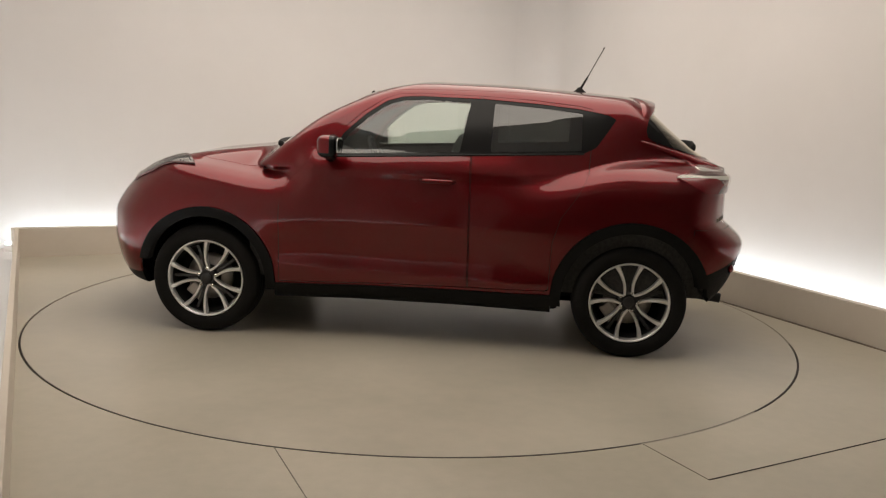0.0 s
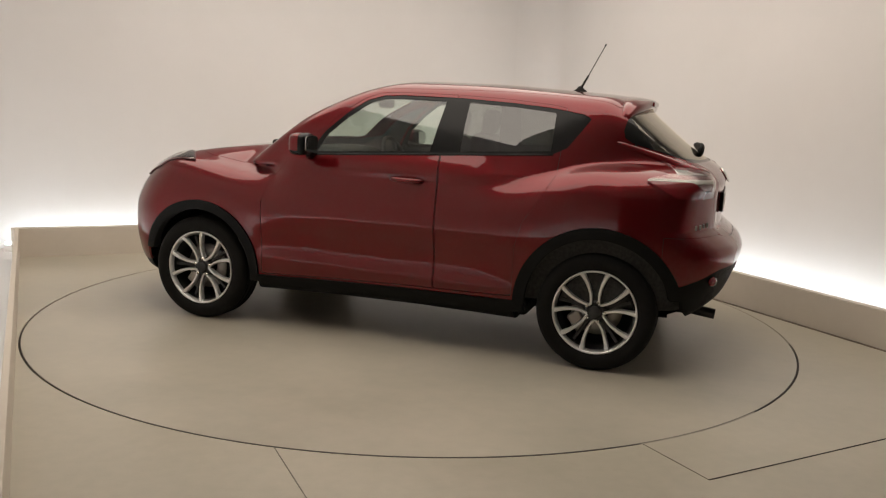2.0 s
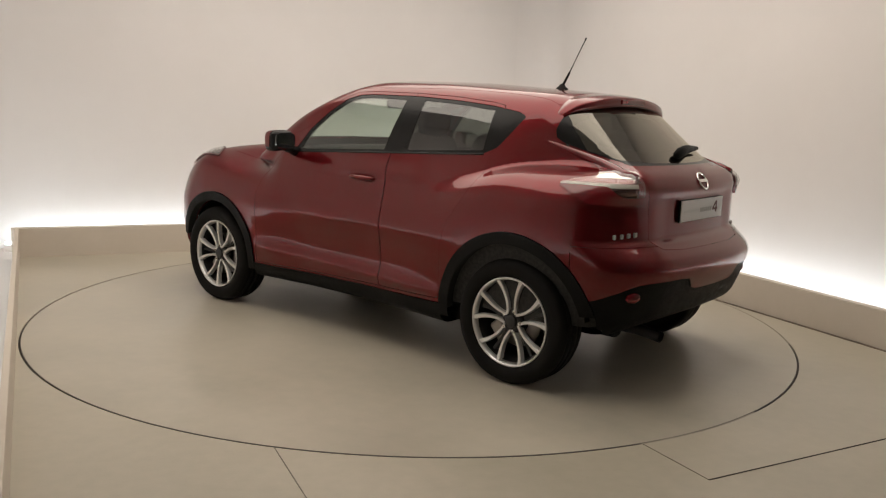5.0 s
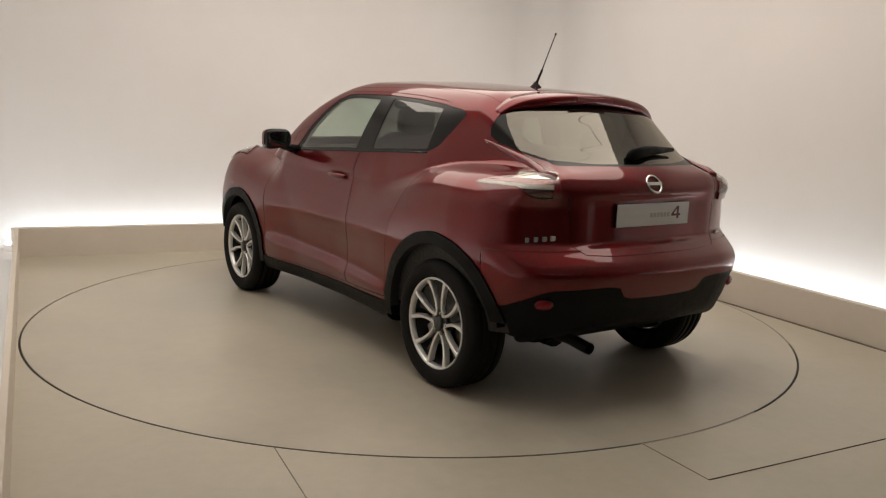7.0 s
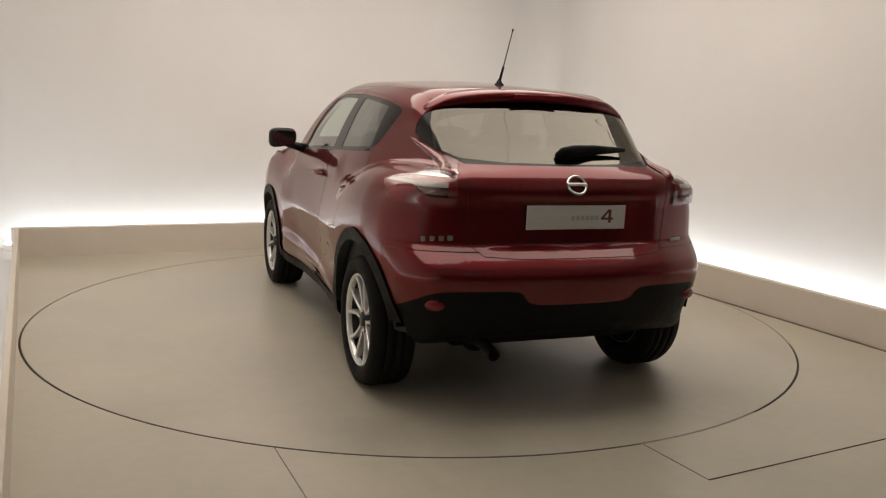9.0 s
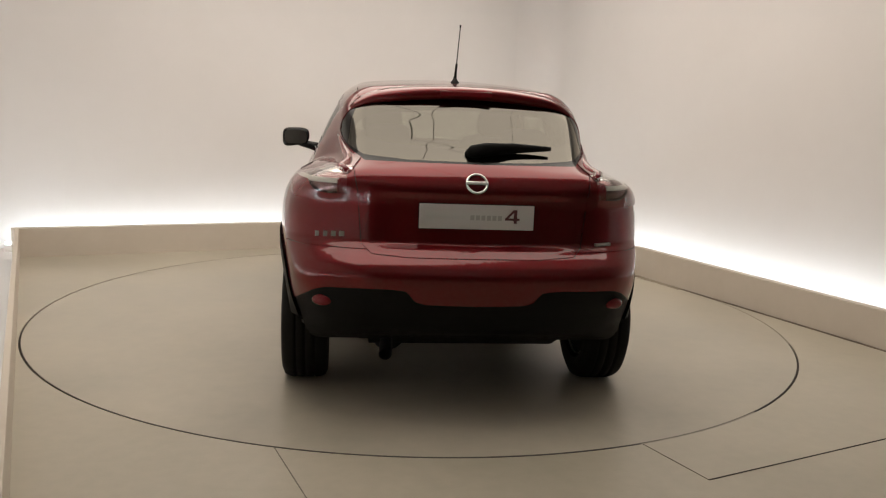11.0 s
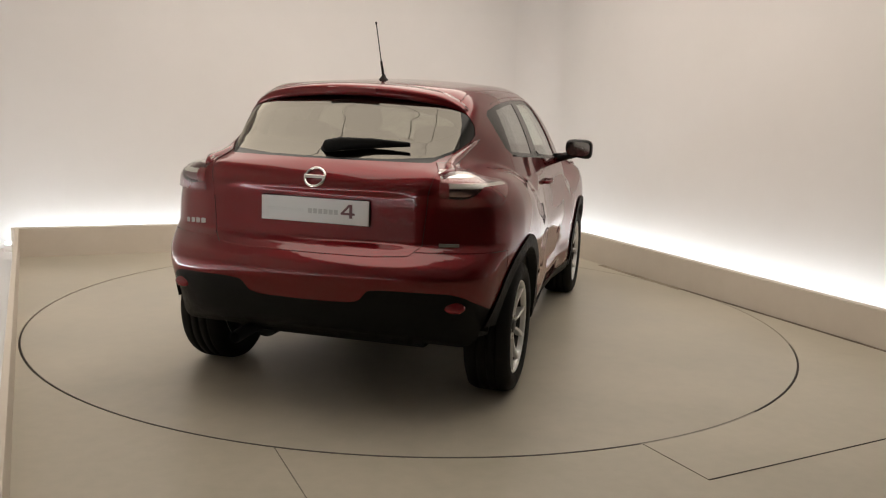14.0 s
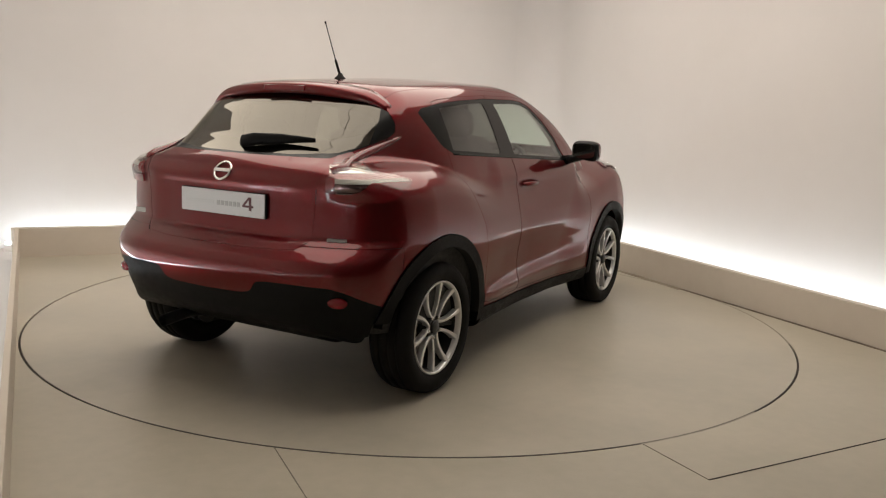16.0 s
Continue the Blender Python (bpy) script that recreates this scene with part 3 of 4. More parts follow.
# sills and lower bumpers
sill, shell = split(shell, both(lambda p: p[:, 2] - (0.338 - 0.012 * p[:, 0]), lambda p: np.abs(p[:, 0]) - 1.3))
panel("sill_cladding", sill, BLACK_PLASTIC, car, "matt black plastic sill trim", lift=0.006, rim=0.03)
BUMPER_LINE = curve([(0.0, 0.535), (0.20, 0.538), (0.26, 0.55), (0.31, 0.60), (0.40, 0.607), (0.64, 0.600), (0.70, 0.585), (0.76, 0.545), (0.82, 0.50), (0.95, 0.48)])
rear_low, shell = split(shell, both(lambda p: p[:, 0] + 1.3, lambda p: p[:, 2] - BUMPER_LINE(np.abs(p[:, 1])) - 0.0))
_, rear_low = split(rear_low, both(lambda p: -1.74 - p[:, 0], lambda p: p[:, 2] - 0.36, lambda p: 0.5 - p[:, 1]))
panel("lower_rear_bumper", rear_low, BLACK_PLASTIC, car, "matt black lower rear bumper", lift=-0.006, rim=0.03)
front_low, shell = split(shell, both(lambda p: 1.3 - p[:, 0], lambda p: p[:, 2] - 0.33))
panel("lower_front_bumper", front_low, BLACK_PLASTIC, car, "matt black lower front bumper", lift=-0.004, rim=0.03)

# side windows
DLO = polygon([(0.56, 1.085), (0.30, 1.096), (-0.26, 1.130), (-0.96, 1.170), (-1.03, 1.205), (-1.09, 1.29), (-1.145, 1.372), (-1.10, 1.395), (-0.92, 1.424), (-0.70, 1.444), (-0.37, 1.462), (0.0, 1.466), (0.12, 1.460), (0.22, 1.430), (0.34, 1.348), (0.46, 1.235)], 0, 2)
FRONT_PANE = polygon([(0.50, 1.110), (-0.235, 1.148), (-0.285, 1.440), (0.0, 1.447), (0.11, 1.441), (0.205, 1.414), (0.325, 1.33), (0.44, 1.222)], 0, 2)
REAR_PANE = polygon([(-0.415, 1.155), (-0.945, 1.186), (-0.945, 1.400), (-0.70, 1.424), (-0.425, 1.441)], 0, 2)
QUARTER = polygon([(-0.985, 1.195), (-1.02, 1.222), (-1.07, 1.29), (-1.118, 1.365), (-1.09, 1.376), (-0.985, 1.395)], 0, 2)
dlo_side = lambda p: 0.40 - p[:, 1]
dlo, shell = split(shell, both(DLO, dlo_side))
pane, dlo = split(dlo, FRONT_PANE)
front_panes = panel("front_door_glass", pane, GLASS, car, "clear green-tinted side window", LR, lift=-0.006, rim=0.0)
pane, dlo = split(dlo, REAR_PANE)
rear_panes = panel("rear_door_glass", pane, PRIVACY, car, "dark privacy side window", LR, lift=-0.006, rim=0.0)
pane, dlo = split(dlo, QUARTER)
panel("quarter_trim", pane, BLACK_GLOSS, car, "gloss black quarter panel", LR, lift=-0.004, rim=0.01)
panel("window_frame", dlo, BLACK_GLOSS, car, "black window surround and pillar trim", LR, lift=-0.004, rim=0.012)

# tail lamps: a boomerang round the corner, a clear band over a red one, and a sail up the rear window
TAIL = polygon([(-1.475, 1.060), (-1.57, 1.016), (-1.66, 0.973), (-1.80, 0.975), (-1.98, 0.975), (-1.98, 1.122), (-1.79, 1.130), (-1.70, 1.152), (-1.50, 1.205), (-1.335, 1.250), (-1.345, 1.236), (-1.50, 1.172), (-1.60, 1.126), (-1.635, 1.100), (-1.625, 1.092), (-1.54, 1.078)], 0, 2)
lamp, shell = split(shell, both(TAIL, lambda p: 0.572 - 0.9 * np.clip(p[:, 2] - 1.09, 0, 1) - p[:, 1], lambda p: p[:, 0] + 1.3))
SEAM = lambda p: 1.012 + 0.042 * step(-1.79, -1.71, p[:, 0]) - p[:, 2]
upper, lower = split(lamp, SEAM)
clear, sail = split(upper, lambda p: p[:, 2] - 1.118)
panel("tail_lamp_red", lower, RED_LENS, car, "red tail lamp lens", LR, lift=0.013, rim=0.03)
tail_lamp_arms = panel("tail_lamp_arm", sail, RED_LENS, car, "red lamp arm along the rear window", LR, lift=0.005, rim=0.02)
red_end, rest = split(clear, both(lambda p: p[:, 1] - 0.615, lambda p: p[:, 2] - 1.075))
panel("tail_lamp_end", red_end, RED_LENS, car, "red inner end of the tail lamp", LR, lift=0.004, rim=0.01)
core, rest = split(rest, both(lambda p: 1.052 - p[:, 2], lambda p: p[:, 2] - 1.070))
brow, rest = split(rest, lambda p: 1.096 - p[:, 2])
panel("tail_lamp_brow", brow, CHROME, car, "bright upper edge inside the tail lamp", LR, lift=0.003, rim=0.01)
panel("tail_lamp_reflector", rest, LAMP_SILVER, car, "silver reflector in the tail lamp", LR, lift=0.001, rim=0.02)
panel("tail_lamp_bulb_band", core, LAMP_WHITE, car, "white diffuser band in the tail lamp", LR, lift=0.006, rim=0.01)
for o in panel("tail_lamp_lens", clear, LENS, car, "clear tail lamp lens", LR, lift=0.014, rim=0.0):
    o.visible_shadow = False

# rear window with its black border
REAR_BORDER = polygon([(-2.0, 1.148), (-1.70, 1.152), (-1.60, 1.180), (-1.50, 1.210), (-1.37, 1.250), (-1.332, 1.275), (-1.322, 1.315), (-1.335, 1.375), (-1.362, 1.43), (-1.40, 1.52), (-2.0, 1.52)], 0, 2)
REAR_PANE_W = polygon([(-0.2, 1.160), (0.30, 1.164), (0.50, 1.178), (0.575, 1.215), (0.56, 1.33), (0.525, 1.42), (0.43, 1.465), (-0.2, 1.495)], 1, 2)
edge, shell = split(shell, both(REAR_BORDER, behind))
pane, edge = split(edge, REAR_PANE_W)
panel("rear_window", pane, REAR_TINT, car, "dark tinted rear window", lift=-0.004, rim=0.0)
panel("rear_window_border", edge, BLACK_GLOSS, car, "gloss black rear window border", lift=-0.003, rim=0.012)

# windscreen
SCREEN = polygon([(-0.2, 1.155), (0.60, 1.150), (0.665, 1.165), (0.56, 1.43), (0.45, 1.475), (-0.2, 1.515)], 1, 2)
pane, shell = split(shell, both(SCREEN, lambda p: 0.17 - p[:, 0]))
panel("windscreen", pane, GLASS, car, "clear windscreen", lift=-0.004, rim=0.0)

# headlamps on top of the wings
HEAD = polygon([(1.80, 0.50), (1.76, 0.70), (1.62, 0.775), (1.36, 0.765), (1.44, 0.66), (1.60, 0.54)], 0, 1)
lamp, shell = split(shell, both(HEAD, lambda p: 0.86 - p[:, 2]))
panel("headlamp_housing", lamp, BLACK_GLOSS, car, "dark headlamp housing", LR, lift=0.0, rim=0.02)
for o in panel("headlamp_lens", lamp, LENS, car, "clear raised headlamp lens", LR, lift=0.016, rim=0.0):
    o.visible_shadow = False

# grille and lower intake
GRILLE = polygon([(-0.2, 0.62), (0.30, 0.62), (0.46, 0.80), (0.40, 0.83), (-0.2, 0.80)], 1, 2)
piece, shell = split(shell, both(GRILLE, lambda p: 1.6 - p[:, 0]))
panel("grille", piece, BLACK_GLOSS, car, "black front grille", lift=-0.02, rim=0.02)
INTAKE = polygon([(-0.2, 0.36), (0.5, 0.36), (0.56, 0.50), (-0.2, 0.52)], 1, 2)
piece, shell = split(shell, both(INTAKE, lambda p: 1.6 - p[:, 0]))
panel("front_intake", piece, BLACK_PLASTIC, car, "black lower front intake", lift=-0.02, rim=0.02)

GAP = 0.0018


def pieces(mesh):
    """The connected runs of a triangle mesh, one by one."""
    p, t = tidy(mesh)
    mark = np.arange(len(p))
    while True:
        low = mark[t].min(1)
        fresh = mark.copy()
        for k in range(3):
            np.minimum.at(fresh, t[:, k], low)
        fresh = fresh[fresh]
        if (fresh == mark).all():
            break
        mark = fresh
    return [packed(p, t[mark[t[:, 0]] == m]) for m in np.unique(mark[t[:, 0]])]


def cut_panel(name, field, label, sides, material=PAINT):
    """Cut a panel free of the shell with a narrow dark joint round it."""
    global shell
    piece, shell = split(shell, grown(field, GAP))
    piece, joint = split(piece, grown(field, -GAP))
    obs = panel(name, piece, material, car, label, sides, rim=0.014)
    for run in pieces(joint):
        panel("panel_joint", run, GROOVE, car, "", LR, lift=-0.010, rim=0.0)
    return obs


side_face = lambda p: 0.42 - p[:, 1]
FRONT_DOOR = polygon([(0.60, 1.20), (0.66, 1.06), (0.78, 0.93), (0.815, 0.80), (0.81, 0.34), (-0.315, 0.36), (-0.305, 1.0), (-0.30, 1.125), (-0.345, 1.478), (0.02, 1.482), (0.15, 1.474), (0.24, 1.44), (0.36, 1.358), (0.48, 1.245)], 0, 2)
REAR_DOOR = polygon([(-0.3215, 0.361), (-0.3115, 1.0), (-0.3065, 1.125), (-0.3515, 1.478), (-0.66, 1.464), (-0.93, 1.440), (-1.00, 1.425), (-1.00, 1.19), (-0.99, 1.05), (-0.93, 0.93), (-0.84, 0.80), (-0.80, 0.66), (-0.79, 0.372)], 0, 2)
front_doors = cut_panel("front_door", both(FRONT_DOOR, side_face), "red painted front door", LR)
rear_doors = cut_panel("rear_door", both(REAR_DOOR, side_face), "red painted rear door", LR)
for door, glass in zip(front_doors + rear_doors, front_panes + rear_panes):
    glass.parent = door
GATE = polygon([(-0.3, 0.742), (0.30, 0.742), (0.46, 0.752), (0.505, 0.79), (0.515, 0.90), (0.525, 1.02), (0.545, 1.12), (0.60, 1.20), (0.60, 1.25), (-0.3, 1.25)], 1, 2)
cut_panel("tailgate", both(GATE, lambda p: p[:, 0] + 1.3), "red tailgate with a number plate recess", ("both",))
HOODP = polygon([(0.99, -0.3), (0.97, 0.50), (0.90, 0.66), (1.30, 0.66), (1.44, 0.60), (1.62, 0.47), (1.86, 0.42), (1.93, -0.3)], 0, 1)
cut_panel("bonnet", both(HOODP, lambda p: 0.80 - p[:, 2]), "red painted bonnet", ("both",))
BUMPER = lambda p: p[:, 2] - 0.768
cut_panel("rear_bumper", both(BUMPER, lambda p: p[:, 0] + 1.60), "red painted rear bumper", ("both",))
roof_gap = both(lambda p: p[:, 1] - (0.545 + 0.02 * np.clip(p[:, 0], -1, 1)), lambda p: 1.44 - p[:, 2], lambda p: -1.33 - p[:, 0], lambda p: p[:, 0] - 0.30)
cut_panel("roof_panel", roof_gap, "red painted roof", ("both",))
panel("body", shell, PAINT, car, "metallic red body sides and wings", rim=0.014)

# ---- cabin inside ----
liner = body_grid(90, 90, 40, 0.05)
_, liner = split(liner, both(grown(DLO, 0.0), dlo_side))
_, liner = split(liner, both(grown(REAR_BORDER, -0.03), behind))
_, liner = split(liner, both(SCREEN, lambda p: 0.1 - p[:, 0]))
_, liner = split(liner, lambda p: 1.0 - p[:, 0])
_, liner = split(liner, lambda p: p[:, 2] - 0.36)
top, low = split(liner, lambda p: 1.40 - p[:, 2])
panel("headliner", top, HEADLINER, car, "grey cloth roof lining", rim=0.0)
panel("door_lining", low, TRIM_CLOTH, car, "dark interior lining", rim=0.0)


# ---- car parts ----
def lathe(bm, profile, n, m):
    """Spin a list of (radius, height) round the z axis, then place by m."""
    rows = []
    for r, h in profile:
        if r < 1e-6:
            rows.append([bm.verts.new(m @ Vector((0, 0, h)))] * n)
        else:
            rows.append([bm.verts.new(m @ Vector((r * math.cos(2 * math.pi * i / n), r * math.sin(2 * math.pi * i / n), h))) for i in range(n)])
    for a, b in zip(rows, rows[1:]):
        for i in range(n):
            j = (i + 1) % n
            vs = [a[i], b[i], b[j], a[j]]
            u = []
            for v in vs:
                if v not in u:
                    u.append(v)
            if len(u) > 2:
                bm.faces.new(u)
    return bm


def prism(bm, outline, h0, h1, m, bevel=0.0):
    """A flat outline of (x, y) given thickness from h0 to h1."""
    lo = [bm.verts.new(m @ Vector((*p, h0))) for p in outline]
    hi = [bm.verts.new(m @ Vector((*p, h1))) for p in outline]
    n = len(outline)
    bm.faces.new(hi)
    bm.faces.new(lo[::-1])
    for i in range(n):
        bm.faces.new((lo[i], lo[(i + 1) % n], hi[(i + 1) % n], hi[i]))
    if bevel:
        es = [e for v in hi for e in v.link_edges if e.other_vert(v) in hi]
        bmesh.ops.bevel(bm, geom=list(set(es)), offset=bevel, segments=2, affect="EDGES")
    return bm


I4 = Matrix.Identity(4)
TYRE_R, RIM_R = 0.331, 0.236


def bar(bm, path, widths, h, m):
    """A ribbed bar along a flat path with a width at each point: top proud, sides sloping."""
    rows = []
    for i, (p, w) in enumerate(zip(path, widths)):
        a, b = Vector(path[max(i - 1, 0)]), Vector(path[min(i + 1, len(path) - 1)])
        d = (b - a).normalized()
        n = Vector((-d.y, d.x))
        c = Vector(p)
        z = h(c.length)
        rows.append([bm.verts.new(m @ Vector((*(c + s * n * w), z + k))) for s, k in ((-0.62, -0.03), (-0.5, -0.004), (-0.38, 0.0), (0.38, 0.0), (0.5, -0.004), (0.62, -0.03))])
    for a, b in zip(rows, rows[1:]):
        for i in range(5):
            bm.faces.new((a[i], b[i], b[i + 1], a[i + 1]))
    for r in (rows[0], rows[-1][::-1]):
        bm.faces.new(r)
    return bm


def make_wheel(x, side, turned):
    """A tyre and a ten-spoke alloy: five loops of paired spokes. Axis along y; outer face at y = 0.864."""
    bm = bmesh.new()
    lathe(bm, [(RIM_R - 0.012, -0.10), (RIM_R + 0.02, -0.112), (0.29, -0.112), (0.318, -0.10), (0.327, -0.08), (TYRE_R, -0.060), (TYRE_R, -0.050), (TYRE_R - 0.007, -0.049), (TYRE_R - 0.007, -0.041), (TYRE_R, -0.040), (TYRE_R, -0.006), (TYRE_R - 0.007, -0.005), (TYRE_R - 0.007, 0.005), (TYRE_R, 0.006), (TYRE_R, 0.040), (TYRE_R - 0.007, 0.041), (TYRE_R - 0.007, 0.049), (TYRE_R, 0.050), (TYRE_R, 0.060), (0.327, 0.082), (0.316, 0.103), (0.29, 0.115), (RIM_R + 0.018, 0.110), (RIM_R + 0.002, 0.098), (RIM_R - 0.006, 0.085)], 72, I4)
    root = part("wheel", bm, RUBBER, car, "black road tyre on a ten-spoke alloy rim", True)
    root.matrix_basis = Matrix.Translation((x, side * 0.76, HUB_Z)) @ pose(0, 0, 0, -90 * side, 0, 0) @ Matrix.Rotation(turned, 4, "Z")
    bm = bmesh.new()
    lathe(bm, [(RIM_R - 0.004, 0.080), (RIM_R - 0.001, 0.097), (RIM_R - 0.003, 0.101), (RIM_R - 0.009, 0.100), (RIM_R - 0.015, 0.088), (RIM_R - 0.022, 0.04), (RIM_R - 0.030, -0.09)], 72, I4)
    part("rim", bm, ALLOY, root, "machined silver alloy rim", True)
    bm = bmesh.new()
    lathe(bm, [(RIM_R - 0.024, 0.075), (RIM_R - 0.034, 0.03), (RIM_R - 0.036, -0.08), (0.0, -0.085)], 48, I4)
    part("barrel", bm, DARK_ALLOY, root, "dark inside of the rim", True)
    face = lambda r: 0.072 + 0.024 * (r / RIM_R) ** 2
    for k in range(5):
        spin = Matrix.Rotation(2 * math.pi * k / 5, 4, "Z")
        # a loop: two arms that leave the hub close together, bow apart and meet the rim
        for s in (-1, 1):
            arm = [(0.002, 0.046), (0.014, 0.058), (0.026, 0.074), (0.038, 0.094), (0.048, 0.117), (0.056, 0.142), (0.0615, 0.165), (0.065, 0.187), (0.067, 0.205), (0.068, 0.216)]
            path = [(s * a, b) for a, b in arm]
            wid = [0.014 + 0.014 * (k / 9) ** 2.5 for k in range(10)]
            bm = bmesh.new()
            bar(bm, path, wid, face, spin)
            part("spoke", bm, ALLOY, root)
        bm = bmesh.new()
        path = [(0, 0.05 + 0.017 * i) for i in range(10)]
        bar(bm, path, [0.020] * 10, lambda r: 0.045 + 0.02 * (r / RIM_R) ** 2, spin @ Matrix.Rotation(math.pi / 5, 4, "Z"))
        part("inner_rib", bm, DARK_ALLOY, root)
    bm = bmesh.new()
    lathe(bm, [(0.070, 0.03), (0.062, 0.058), (0.050, 0.066), (0.036, 0.070), (0.034, 0.066)], 40, I4)
    part("hub", bm, DARK_ALLOY, root, "", True)
    bm = bmesh.new()
    lathe(bm, [(0.034, 0.068), (0.034, 0.080), (0.028, 0.084), (0.0, 0.085)], 32, I4)
    part("hub_cap", bm, DARK_ALLOY, root, "grey centre cap", True)
    for k in range(5):
        a = 2 * math.pi * (k + 0.5) / 5
        bm = bmesh.new()
        lathe(bm, [(0.010, 0.060), (0.010, 0.074), (0.006, 0.078), (0, 0.078)], 6, Matrix.Translation((0.055 * math.cos(a), 0.055 * math.sin(a), 0)))
        part("wheel_nut", bm, CHROME, root)
    bm = bmesh.new()
    lathe(bm, [(0.07, 0.012), (0.142, 0.012), (0.142, -0.012), (0.07, -0.012)], 48, I4)
    part("brake_disc", bm, DISC_STEEL, root, "", True)
    bm = bmesh.new()
    box(bm, (0.085, -0.06, -0.03), (0.165, 0.06, 0.035), Matrix.Rotation(0.6, 4, "Z"), 0.012)
    part("brake_caliper", bm, DISC_STEEL, root)
    return root


for x in (HALF_WB, -HALF_WB):
    for side in (1, -1):
        make_wheel(x, side, {(1, 1): 0.3, (-1, 1): 0.05, (1, -1): 0.5, (-1, -1): 0.2}[(1 if x > 0 else -1, side)])


def wheel_housing(x, side, r):
    bm = bmesh.new()
    n = 28
    rows = []
    for y in (0.48, 0.79):
        rows.append([bm.verts.new((x + r * math.cos(a), side * y, 0.335 + r * math.sin(a))) for a in [math.radians(8 + 164 * i / n) for i in range(n + 1)]])
    for i in range(n):
        bm.faces.new((rows[0][i], rows[0][i + 1], rows[1][i + 1], rows[1][i]))
    bm.faces.new(rows[0])
    part("wheel_housing", bm, BLACK_PLASTIC, car, "", True)


for side in (1, -1):
    wheel_housing(HALF_WB, side, 0.385)
    wheel_housing(-HALF_WB, side, 0.412)

bm = bmesh.new()
box(bm, (-0.86, -0.74, 0.235), (0.86, 0.74, 0.33), bevel=0.02)
box(bm, (-1.80, -0.46, 0.34), (-0.8, 0.46, 0.42), bevel=0.03)
box(bm, (0.8, -0.46, 0.235), (1.85, 0.46, 0.40), bevel=0.03)
part("underbody", bm, BLACK_PLASTIC, car)
for y in (0.0,):
    for x in (HALF_WB, -HALF_WB):
        bm = bmesh.new()
        bmesh.ops.create_cone(bm, cap_ends=True, segments=20, radius1=0.035, radius2=0.035, depth=1.44, matrix=pose(x, 0, HUB_Z, 90))
        part("axle", bm, DARK_ALLOY, car, "", True)


def tube(bm, points, radius, n=10, ends=True):
    """A round tube along points; radius may be a list."""
    pts = [Vector(p) for p in points]
    rad = radius if isinstance(radius, (list, tuple)) else [radius] * len(pts)
    rows = []
    ref = Vector((0.31, 0.12, 0.94)).normalized()
    for i, p in enumerate(pts):
        d = (pts[min(i + 1, len(pts) - 1)] - pts[max(i - 1, 0)]).normalized()
        a = d.cross(ref).normalized()
        b = d.cross(a)
        rows.append([bm.verts.new(p + rad[i] * (math.cos(2 * math.pi * k / n) * a + math.sin(2 * math.pi * k / n) * b)) for k in range(n)])
    for r0, r1 in zip(rows, rows[1:]):
        for k in range(n):
            bm.faces.new((r0[k], r0[(k + 1) % n], r1[(k + 1) % n], r1[k]))
    if ends:
        bm.faces.new(rows[0][::-1])
        bm.faces.new(rows[-1])
    bmesh.ops.recalc_face_normals(bm, faces=bm.faces)
    return bm


def surface_y(x, z):
    """How far out the body's side stands at x, z."""
    lo, hi = 0.2, 1.1
    for _ in range(40):
        mid = (lo + hi) / 2
        if float(body_form(np.array([x]), np.array([mid]), np.array([z]))[0]) < 0:
            lo = mid
        else:
            hi = mid
    return lo


def surface_x(y, z, way):
    lo, hi = 1.0, 2.3
    for _ in range(40):
        mid = (lo + hi) / 2
        if float(body_form(np.array([mid * way]), np.array([y]), np.array([z]))[0]) < 0:
            lo = mid
        else:
            hi = mid
    return lo * way


def surface_z(x, y):
    lo, hi = 0.5, 1.7
    for _ in range(40):
        mid = (lo + hi) / 2
        if float(body_form(np.array([x]), np.array([y]), np.array([mid]))[0]) < 0:
            lo = mid
        else:
            hi = mid
    return lo


# raised ridge of each tail lamp arm, from the lamp up to the pillar
for side, arm in zip((1, -1), tail_lamp_arms):
    line_up = [(-1.785, 1.098), (-1.72, 1.114), (-1.66, 1.132), (-1.58, 1.157), (-1.50, 1.183), (-1.42, 1.210), (-1.34, 1.236), (-1.275, 1.257)]
    bm = bmesh.new()
    tube(bm, [(x, side * (surface_y(x, z) - 0.006), z) for x, z in line_up], [0.020, 0.025, 0.026, 0.024, 0.021, 0.017, 0.012, 0.004], 14)
    part("arm_ridge", bm, RED_LENS, arm, "raised glossy red ridge of the lamp arm", True)

# exhaust
bm = bmesh.new()
tube(bm, [(-1.45, 0.36, 0.30), (-1.75, 0.375, 0.305), (-1.885, 0.385, 0.290)], 0.030, 16, False)
tube(bm, [(-1.885, 0.385, 0.290), (-1.80, 0.378, 0.30)], 0.026, 16, False)
part("exhaust", bm, DARK_ALLOY, car, "steel exhaust tail pipe", True)
bm = bmesh.new()
tube(bm, [(-1.40, 0.36, 0.31), (-1.62, 0.36, 0.31)], [0.08, 0.08], 16)
part("silencer", bm, BLACK_PLASTIC, car)


